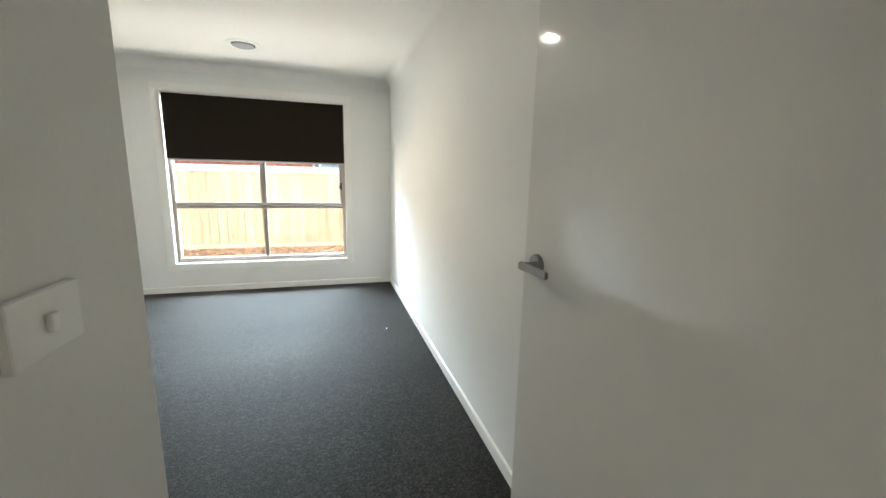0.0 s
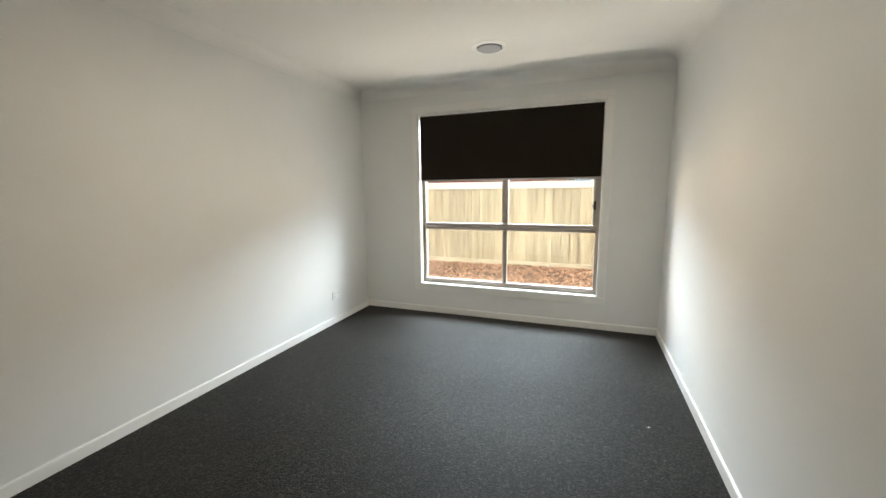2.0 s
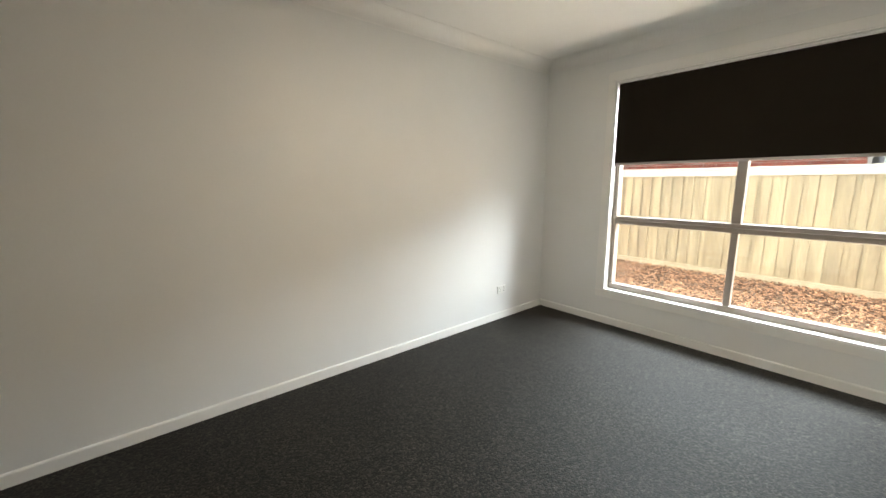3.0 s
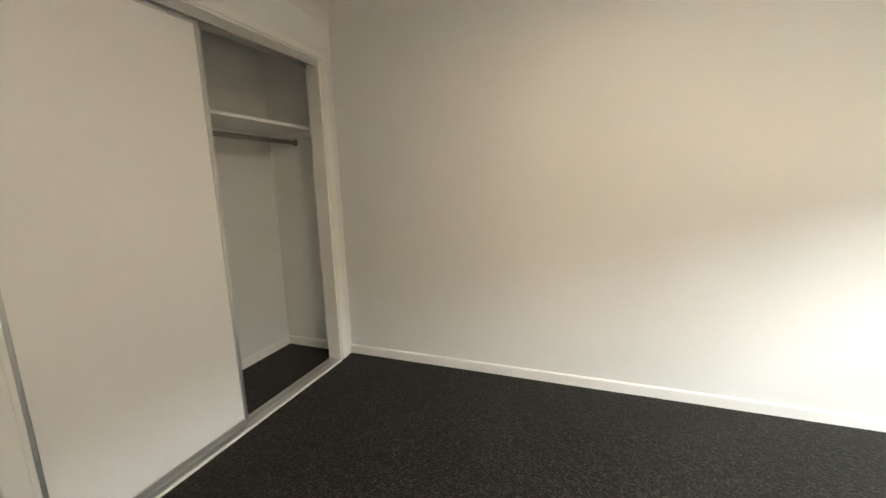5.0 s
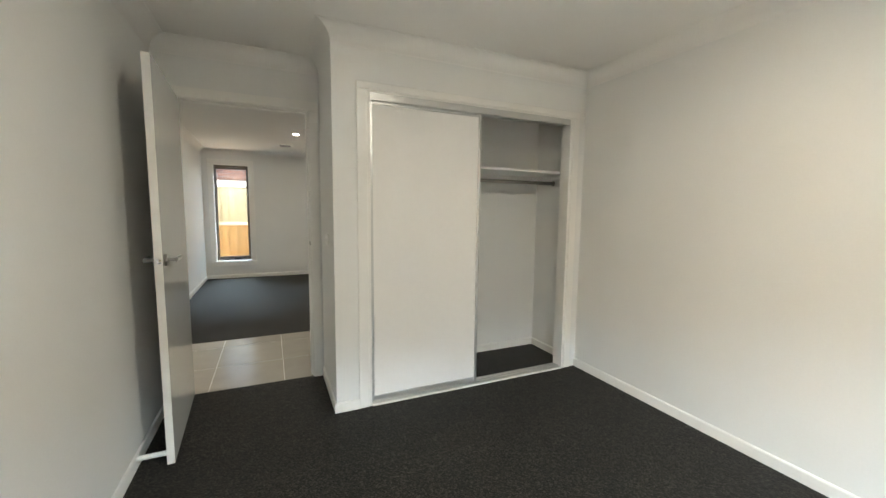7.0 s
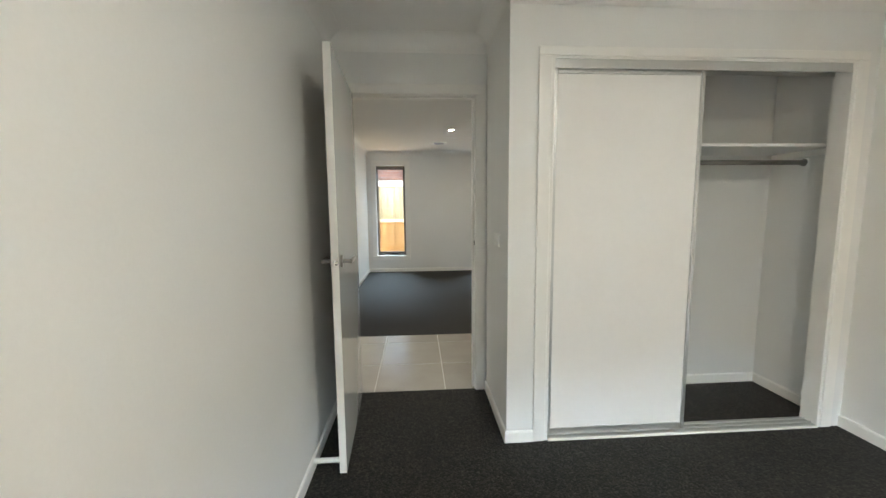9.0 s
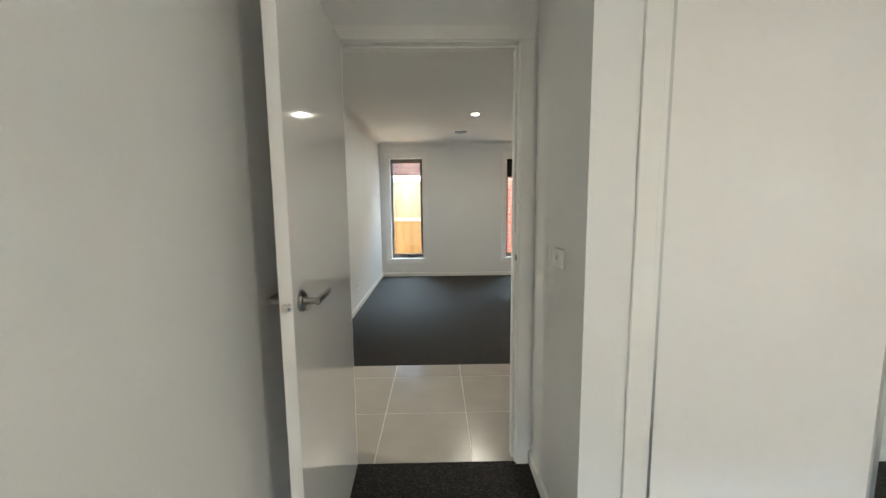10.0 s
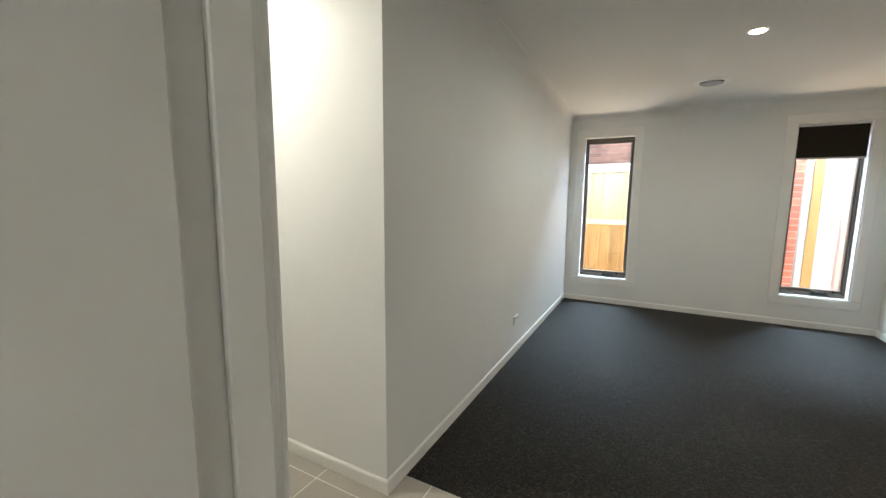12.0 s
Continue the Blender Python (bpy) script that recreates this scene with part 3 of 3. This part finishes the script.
def door_stop(x, y, z):
    s = thing("door_stop", pose(x, y, z), "white rod door stop fixed to the skirting behind the door", "door stop")
    bm = bmesh.new()
    lathe(bm, [(0, 0), (0.017, 0), (0.017, 0.004), (0.013, 0.006), (0.013, 0.11), (0, 0.11)], pose(0, 0, 0, 0, -90, 0), 20)
    part("rod", bm, M_PLASTIC, s, smooth=True)
    bm = bmesh.new()
    lathe(bm, [(0.012, 0.11), (0.014, 0.112), (0.014, 0.122), (0.010, 0.126), (0, 0.126)], pose(0, 0, 0, 0, -90, 0), 20)
    part("rubber_tip", bm, M_PLASTIC, s, smooth=True)


door_frame()
bedroom_door()
door_stop(W - 0.012, -3.85, 0.048)


# ---- wardrobe ----
def wardrobe_casing():
    w = thing("wardrobe_frame", pose(0, 0, 0), "white flat architrave and lining around the wardrobe opening", "door frame", kind="structure")
    y0, y1 = WF, WF + 0.011
    box_part("architrave", (OX1, y0, 0, OX1 + 0.068, y1, OZ), M_TRIM, w, r=0.003)
    box_part("architrave", (OX0 - 0.068, y0, 0, OX0, y1, OZ), M_TRIM, w, r=0.003)
    box_part("architrave", (OX0 - 0.068, y0, OZ + 0.0005, OX1 + 0.068, y1, OZ + 0.045), M_TRIM, w, r=0.003)
    box_part("lining", (OX0, WF - 0.10, 0, OX0 + 0.018, WF + 0.004, OZ - 0.012), M_TRIM, w)
    box_part("lining", (OX1 - 0.018, WF - 0.10, 0, OX1, WF + 0.004, OZ - 0.012), M_TRIM, w)
    box_part("lining", (OX0, WF - 0.10, OZ - 0.012, OX1, WF + 0.004, OZ), M_TRIM, w)


def threshold(w):
    box_part("threshold", (OX0 + 0.0185, WF + 0.0045, 0, OX1 - 0.0185, WF + 0.016, 0.012), M_TRIM, w, "thin white strip before the track", r=0.002)


def tracks(t):
    x0, x1 = OX0 + 0.0185, OX1 - 0.0185
    box_part("fascia", (x0, WF - 0.004, OZ - 0.060, x1, WF + 0.000, OZ - 0.0125), M_ALU, t, "satin aluminium head track fascia", r=0.001)
    box_part("head_channel", (x0, WF - 0.092, OZ - 0.026, x1, WF - 0.0045, OZ - 0.0125), M_ALU, t, r=0.001)
    box_part("rear_flange", (x0, WF - 0.092, OZ - 0.055, x1, WF - 0.089, OZ - 0.0265), M_ALU, t, r=0.001)
    bm = bmesh.new()
    soft_box(bm, x0, WF - 0.095, 0.0, x1, WF + 0.004, 0.012, r=0.003)
    for y in (0.030, 0.066):
        soft_box(bm, x0, WF - y - 0.004, 0.012, x1, WF - y + 0.004, 0.019, r=0.002)
    part("floor_track", bm, M_ALU, t, "ribbed aluminium floor track")


def sliding_door(t, x0, x1, y, label):
    bottom, top = 0.022, OZ - 0.045
    bm = bmesh.new()
    soft_box(bm, x0 + 0.016, y - 0.005, bottom + 0.035, x1 - 0.016, y + 0.005, top - 0.03, r=0.001)
    d = part("sliding_door", bm, M_PANEL, t, label)
    for a, b in ((x0, x0 + 0.020), (x1 - 0.020, x1)):
        box_part("stile", (a, y - 0.014, bottom, b, y + 0.014, top), M_ALU_V, d, "satin aluminium edge stile", r=0.003, seg=2)
    for z0, z1 in ((bottom + 0.003, bottom + 0.036), (top - 0.034, top - 0.002)):
        box_part("rail", (x0 + 0.0205, y - 0.011, z0, x1 - 0.0205, y + 0.011, z1), M_ALU, d, r=0.002)


def wardrobe_shelf(t):
    s = box_part("shelf", (0.002, -4.598, 1.660, PX - 0.092, -4.17, 1.678), M_SHELF, t, "white melamine shelf", r=0.001)
    box_part("cleat", (0.002, -4.598, 1.622, PX - 0.092, -4.58, 1.6595), M_SHELF, s, r=0.001)
    box_part("cleat", (0.002, -4.579, 1.622, 0.020, -4.19, 1.6595), M_SHELF, s, r=0.001)


def hanging_rail(t):
    bm = bmesh.new()
    yy, zz = -4.36, 1.588
    tube = [(0.0075 * math.cos(a), 0.015 * math.sin(a)) for a in [2 * math.pi * i / 20 for i in range(20)]]
    prism(bm, tube, lambda p: Vector((0.006, yy + p[0], zz + p[1])), lambda p: Vector((PX - 0.096, yy + p[0], zz + p[1])))
    r = part("hanging_rail", bm, M_STEEL, t, "oval satin metal clothes rail", smooth=True)
    for x, e in ((0.0015, 1), (PX - 0.0915, -1)):
        bm = bmesh.new()
        lathe(bm, [(0, 0), (0.024, 0), (0.024, 0.004), (0.018, 0.007), (0.018, 0.016), (0, 0.016)], pose(x, yy, zz, 0, 90 * e, 0), 24)
        part("flange", bm, M_STEEL, r, smooth=True)


wardrobe_casing()
robe = thing("built_in_wardrobe", pose(0, 0, 0), "built-in wardrobe with white sliding doors pushed to one side", "wardrobe")
tracks(robe)
threshold(robe)
sliding_door(robe, 0.965, OX1 - 0.02, WF - 0.030, "plain white laminate sliding door panel")
sliding_door(robe, 0.985, OX1 - 0.02, WF - 0.066, "rear white sliding door stacked behind the front one")
wardrobe_shelf(robe)
hanging_rail(robe)


# ---- electrical fittings and vents ----
def wall_plate(name, m, label, category, rockers, socket=False):
    """Local x along the wall, z up, -y out of the wall."""
    p = thing(name, m, label, category)
    bm = bmesh.new()
    soft_box(bm, -0.058, -0.012, -0.0365, 0.058, 0, 0.0365, r=0.004, seg=3)
    part("plate", bm, M_PLASTIC, p)
    for x, z in rockers:
        bm = bmesh.new()
        soft_box(bm, x - 0.007, -0.0185, z - 0.011, x + 0.007, -0.011, z + 0.011, r=0.004, seg=3)
        part("rocker", bm, M_PLASTIC, p)
    if socket:
        for cx in (-0.03, 0.03):
            for x, z, a in ((-0.008, 0.002, 30), (0.008, 0.002, -30), (0, -0.014, 0)):
                bm = bmesh.new()
                soft_box(bm, -0.0012, -0.0128, -0.0045, 0.0012, -0.0115, 0.0045, r=0.0004)
                bmesh.ops.transform(bm, matrix=pose(cx + x, 0, z - 0.004, 0, a, 0), verts=bm.verts)
                part("socket_slot", bm, M_BLACK, p, "dark socket slot")


wall_plate("light_switch", pose(PX + 0.0005, -4.250, 1.125, 0, 0, 90), "white plastic light switch plate with one rocker", "light switch", [(0, 0)])
wall_plate("power_outlet", pose(0.0005, -0.635, 0.29, 0, 0, 90), "white double power outlet low on the bedroom wall", "power outlet", [(-0.03, 0.022), (0.03, 0.022)], True)
wall_plate("power_outlet", pose(RX - 0.0005, -7.602, 0.30, 0, 0, -90), "white double power outlet low on the far room wall", "power outlet", [(-0.03, 0.022), (0.03, 0.022)], True)


def ceiling_vent(x, y, label):
    v = thing("ceiling_vent", pose(x, y, CEIL), label, "ceiling vent", group="round ceiling vents")
    bm = bmesh.new()
    lathe(bm, [(0.095, 0), (0.138, 0), (0.138, -0.004), (0.128, -0.011), (0.108, -0.014), (0.100, -0.010), (0.095, 0)], None, 48)
    part("rim", bm, M_PLASTIC, v, "white round plastic rim", smooth=True)
    bm = bmesh.new()
    lathe(bm, [(0, -0.001), (0.0945, -0.001), (0.0945, -0.0025), (0, -0.0025)], None, 40)
    part("throat", bm, M_BLACK, v)
    bm = bmesh.new()
    lathe(bm, [(0, -0.010), (0.07, -0.010), (0.088, -0.014), (0.090, -0.018), (0.082, -0.021), (0.05, -0.023), (0, -0.024)], None, 48)
    part("damper_disc", bm, M_GREYPLASTIC, v, "grey adjustable centre disc", smooth=True)
    for a in (30, 150, 270):
        bm = bmesh.new()
        soft_box(bm, 0.06, -0.006, -0.013, 0.1, 0.006, -0.003, r=0.001)
        bmesh.ops.transform(bm, matrix=pose(0, 0, 0, 0, 0, a), verts=bm.verts)
        part("clip", bm, M_BLACK, v)


def downlight(x, y, label):
    d = thing("downlight", pose(x, y, CEIL), label, "downlight", group="lit ceiling downlights")
    bm = bmesh.new()
    lathe(bm, [(0.040, 0), (0.055, 0), (0.055, -0.003), (0.051, -0.006), (0.044, -0.007), (0.040, -0.004), (0.040, 0)], None, 40)
    part("rim", bm, M_PLASTIC, d, "white trim ring", smooth=True)
    bm = bmesh.new()
    lathe(bm, [(0, -0.001), (0.0395, -0.001), (0.0395, -0.003), (0, -0.004)], None, 32)
    part("diffuser", bm, M_LED, d, "glowing warm diffuser")


ceiling_vent(1.65, -0.81, "round white ceiling vent with a grey disc above the window")
ceiling_vent(2.11, -8.82, "round white ceiling vent with a grey disc in the far room")
downlight(*ROOM_LAMP, "small round recessed downlight switched on in the far room")
downlight(*HALL_LAMP, "small round recessed downlight switched on in the hall")
downlight(*BED_LAMP, "small round recessed downlight switched on in the bedroom")


def lint(x, y, size, material, label):
    rng = random.Random(int(x * 100))
    bm = bmesh.new()
    bmesh.ops.create_icosphere(bm, subdivisions=1, radius=size)
    for v in bm.verts:
        v.co *= rng.uniform(0.6, 1.3)
        v.co.z *= 0.5
    ob = new("carpet_crumb", finish("carpet_crumb", bm, material))
    ob.matrix_basis = pose(x, y, size * 0.35)
    tagged(ob, label, "crumb")


lint(2.780, -1.575, 0.007, M_PLASTIC, "tiny pale scrap lying on the dark carpet")
lint(2.965, -2.368, 0.007, M_BLACK, "tiny dark crumb lying on the carpet beside the skirting")


# ---- outdoors ----
GROUND = -0.16
structure("ground", [(-60, 0.2, GROUND - 0.3, 60, 70, GROUND), (-60, -80, GROUND - 0.3, 60, RS - 0.2, GROUND),
                     (-60, RS - 0.2, GROUND - 0.3, -0.2, 0.2, GROUND), (HE + 0.1, RS - 0.2, GROUND - 0.3, 60, 0.2, GROUND)], M_SOIL,
          "dry brown soil around the house", "ground")

FENCE_N, FENCE_S = 3.72, -11.3


def bark_mulch(x0, x1, y0, y1, count, label):
    rng = np.random.default_rng(4)
    verts, faces = [], []
    for i in range(count):
        c = Vector((rng.uniform(x0, x1), rng.uniform(y0, y1), GROUND + rng.uniform(0.004, 0.035)))
        l, w, t = rng.uniform(0.012, 0.036), rng.uniform(0.005, 0.012), rng.uniform(0.002, 0.005)
        m = Matrix.Translation(c) @ Euler((rng.uniform(-0.5, 0.5), rng.uniform(-0.5, 0.5), rng.uniform(0, 6.3))).to_matrix().to_4x4()
        k = len(verts)
        for sx, sy, sz in ((-1, -0.6, -1), (0.8, -1, -1), (1, 0.7, -1), (-0.7, 1, -1), (-0.9, -0.5, 1), (0.7, -0.8, 1), (0.9, 0.6, 1), (-0.8, 0.8, 1)):
            verts.append(m @ Vector((sx * l, sy * w, sz * t)))
        for f in ((0, 3, 2, 1), (4, 5, 6, 7), (0, 1, 5, 4), (1, 2, 6, 5), (2, 3, 7, 6), (3, 0, 4, 7)):
            faces.append([k + j for j in f])
    me = bpy.data.meshes.new("bark_mulch")
    me.from_pydata(verts, [], faces)
    me.materials.append(M_CHIP)
    return tagged(new("bark_mulch", me), label, "mulch", kind="stuff")


bark_mulch(-3.5, 5.5, 0.6, FENCE_N - 0.02, 26000, "loose reddish bark chips covering the side garden bed")


def paling_mesh(name, width, height, thick, seed, material=None):
    rng = random.Random(seed)
    bm = bmesh.new()
    v = box(bm, -width / 2, -thick / 2, 0, width / 2, thick / 2, height)
    for p in v:
        p.co.x += rng.uniform(-0.003, 0.003)
    bmesh.ops.bevel(bm, geom=[e for e in bm.edges if abs(e.verts[0].co.z - e.verts[1].co.z) > 1], offset=0.002, segments=1, affect="EDGES")
    return finish(name, bm, material or M_PINE)


def fence(x0, x1, y, s, base, top, rails, label, tier=0.0):
    """A lapped and capped paling fence along x; s: the way its face looks."""
    f = thing("paling_fence", pose(x0, y, base), label, "fence")
    h = top - base
    wood = M_PINE_SHADE if tier else M_PINE
    under = paling_mesh("paling", 0.12, h - 0.14, 0.014, 1, wood)
    over = [paling_mesh("paling", 0.10, h - 0.14 + d, 0.014, 2 + i, wood) for i, d in enumerate((0.0, -0.004, 0.003))]
    if tier:
        lower = paling_mesh("paling", 0.11, tier - base - 0.13, 0.014, 7, M_PINE_ORANGE)
    rng = random.Random(int(y * 10))
    n = int((x1 - x0) / 0.080)
    for i in range(n):
        ob = new("paling", under if i % 2 else rng.choice(over))
        ob.parent = f
        ob.matrix_basis = pose(i * 0.080, s * (0.0 if i % 2 else 0.0145), 0.10, 0, rng.uniform(-0.25, 0.25), 0)
        if tier:
            low = new("paling", lower)
            low.parent = f
            low.matrix_basis = pose(i * 0.080, s * (0.016 if i % 2 else 0.0305), 0.10, 0, rng.uniform(-0.3, 0.3), 0)
    L = n * 0.080
    box_part("plinth_board", (-0.06, -0.018 + s * 0.006, -0.05, L, 0.018 + s * 0.006, 0.098), M_PINERAIL, f, "pale horizontal plinth board", r=0.003)
    box_part("capping", (-0.06, -0.045, h - 0.035, L, 0.045, h), M_CAP, f, "pale flat capping board", r=0.004)
    box_part("top_rail", (-0.06, -0.02 + s * 0.012, h - 0.125, L, 0.02 + s * 0.012, h - 0.036), M_CAP, f, "pale fascia rail under the capping", r=0.003)
    for z in rails:
        box_part("rail", (-0.06, s * 0.026 - 0.018, z - base - 0.035, L, s * 0.026 + 0.018, z - base + 0.035), M_PINERAIL, f, r=0.003)
    for k in range(int(L / 2.4) + 1):
        box_part("post", (k * 2.4 - 0.05, -s * 0.08 - 0.04, -0.3, k * 2.4 + 0.05, -s * 0.08 + 0.04, h - 0.04), M_PINERAIL, f, r=0.003)


fence(-4.0, 6.5, FENCE_N, -1, GROUND, 1.497, (), "pale treated pine paling fence with a flat capping")
fence(2.35, 6.0, FENCE_S, 1, GROUND, 1.93, (0.99,), "orange treated pine paling fence with a middle rail", tier=0.99)


def brick_house(name, place, width, depth, height, singles, label, clay=None):
    """Brickwork in stretcher bond on the side that faces the garden (local -y), the rest plain mortar-coloured core."""
    b = thing(name, place, label, "house")
    bm = bmesh.new()
    box(bm, 0.004, 0.006, 0, width - 0.004, depth, height)
    part("wall_core", bm, M_MORTAR, b)
    full = bmesh.new()
    soft_box(full, 0, 0, 0, 0.230, 0.10, 0.076, r=0.003)
    clay = clay or M_BRICK
    full = finish("brick", full, clay)
    half = bmesh.new()
    soft_box(half, 0, 0, 0, 0.110, 0.10, 0.076, r=0.003)
    half = finish("brick", half, clay)
    verts, faces = [], []
    rng = random.Random(9)
    count = 0
    for r in range(int(height / 0.086)):
        x = 0.0
        while x < width - 0.05:
            short = (x == 0.0 and r % 2) or x + 0.23 > width
            me, w = (half, 0.110) if short else (full, 0.230)
            at = Vector((x, rng.uniform(-0.002, 0.002), r * 0.086 + 0.005))
            if singles and count < 300:
                ob = new("brick", me)
                ob.parent = b
                ob.matrix_basis = Matrix.Translation(at)
                count += 1
            else:
                k = len(verts)
                verts += [at + v.co for v in me.vertices]
                faces += [[k + i for i in p.vertices] for p in me.polygons]
            x += w + 0.010
    if verts:
        me = bpy.data.meshes.new("brickwork")
        me.from_pydata(verts, [], faces)
        me.materials.append(clay)
        ob = new("brickwork", me)
        ob.parent = b
        tagged(ob, kind="stuff")
    return b


# facing south-side neighbour: brick corner, downpipe, posts and pale wall, guessed from colour bands and placed to fit
# the camera's view
near = brick_house("brick_wall", pose(2.25, -10.98, GROUND, 0, 0, 180), 1.44, 0.25, 2.62, True, "red brick wall end of the neighbouring house")
def downpipe(x, y):
    d = thing("downpipe", pose(x, y, GROUND), "grey painted round downpipe beside the brick wall", "downpipe")
    bm = bmesh.new()
    lathe(bm, [(0.036, 0), (0.045, 0), (0.045, 2.7), (0.036, 2.7), (0.036, 0)], None, 24)
    part("pipe", bm, M_PIPE, d, smooth=True)
    for z in (0.5, 1.6, 2.4):
        bm = bmesh.new()
        lathe(bm, [(0.045, z), (0.049, z), (0.049, z + 0.03), (0.045, z + 0.03)], None, 24)
        part("strap", bm, M_PIPE, d)


downpipe(0.765, -11.03)


def timber_post(x, y, w, label, material):
    p = thing("timber_post", pose(x, y, GROUND), label, "post")
    bm = bmesh.new()
    soft_box(bm, -w / 2, -0.05, 0, w / 2, 0.05, 2.75, r=0.005)
    part("shaft", bm, material, p)


timber_post(0.672, -11.05, 0.10, "orange treated pine post against the pale wall", M_PINE_ORANGE)
timber_post(0.335, -11.10, 0.09, "peach upright strip at the pale wall's end", M_PEACH)
structure("garden_wall", [(-3.0, -11.55, GROUND, 1.2, -11.35, 2.9)], M_RENDER, "white rendered wall of the neighbouring building", "wall")

far_s = brick_house("neighbour_house", pose(9.0, -13.2, GROUND, 0, 0, 180), 6.4, 4.0, 2.75, False, "red brick neighbouring house behind the fence, coloured pale as if sunlit", M_BRICK_SUNLIT)
far_n = brick_house("neighbour_house", pose(-6.0, 6.4, GROUND), 7.97, 5.0, 2.75, False, "red brick neighbouring house beyond the pine fence")


# Block added for a blue-grey patch beyond the fence, placed to the camera's view.
def sheet_block(x0, x1, y, top):
    s = thing("blue_grey_block", pose(x0, y, GROUND), "blue-grey ribbed metal block beyond the fence", "shed")
    bm = bmesh.new()
    n = int((x1 - x0) / 0.19)
    outline = []
    for i in range(n):
        a = i * 0.19
        outline += [(a, 0.0), (a + 0.03, 0.0), (a + 0.045, -0.03), (a + 0.075, -0.03), (a + 0.09, 0.0)]
    outline += [(n * 0.19, 0.0), (n * 0.19, 2.5), (0, 2.5)]
    prism(bm, outline, lambda p: Vector((p[0], p[1], 0)), lambda p: Vector((p[0], p[1], top - GROUND)))
    part("body", bm, M_ROOF, s)


sheet_block(2.12, 7.0, 6.2, 2.5)


# ---- hall tiles ----
structure("floor_hall", [(RW, HS, -0.3, HE, DW - 0.012, -0.0012), (RW, CE, -0.3, RX, HS, -0.0012)], M_GROUT, "pale porcelain floor tiles with light grout in the hall", "floor")
hall_floor = bpy.data.objects["floor_hall"]
PITCH, JOINT = 0.515, 0.005
kinds = {}
ix0, ix1 = int((RW - 2.318) / PITCH) - 1, int((HE - 2.318) / PITCH) + 1
for i in range(ix0, ix1 + 1):
    for j in range(-2, 3):
        x0, x1 = 2.318 + i * PITCH + JOINT / 2, 2.318 + (i + 1) * PITCH - JOINT / 2
        y0, y1 = -5.128 + j * PITCH + JOINT / 2, -5.128 + (j + 1) * PITCH - JOINT / 2
        x0, x1, y1 = max(x0, RW), min(x1, HE), min(y1, DW - 0.014)
        y0 = max(y0, CE + 0.002)
        for a0, a1, b0, b1 in ((x0, min(x1, RX - 0.0), y0, y1), (max(x0, RX), x1, max(y0, HS), y1)):
            if a1 - a0 < 0.01 or b1 - b0 < 0.01:
                continue
            key = (round(a1 - a0, 3), round(b1 - b0, 3))
            if key not in kinds:
                bm = bmesh.new()
                soft_box(bm, 0, 0, -0.006, a1 - a0, b1 - b0, 0.0, r=0.0012)
                kinds[key] = finish("tile", bm, M_TILE)
            ob = new("tile", kinds[key])
            ob.parent = hall_floor
            ob.matrix_basis = pose(a0, b0, 0.0)
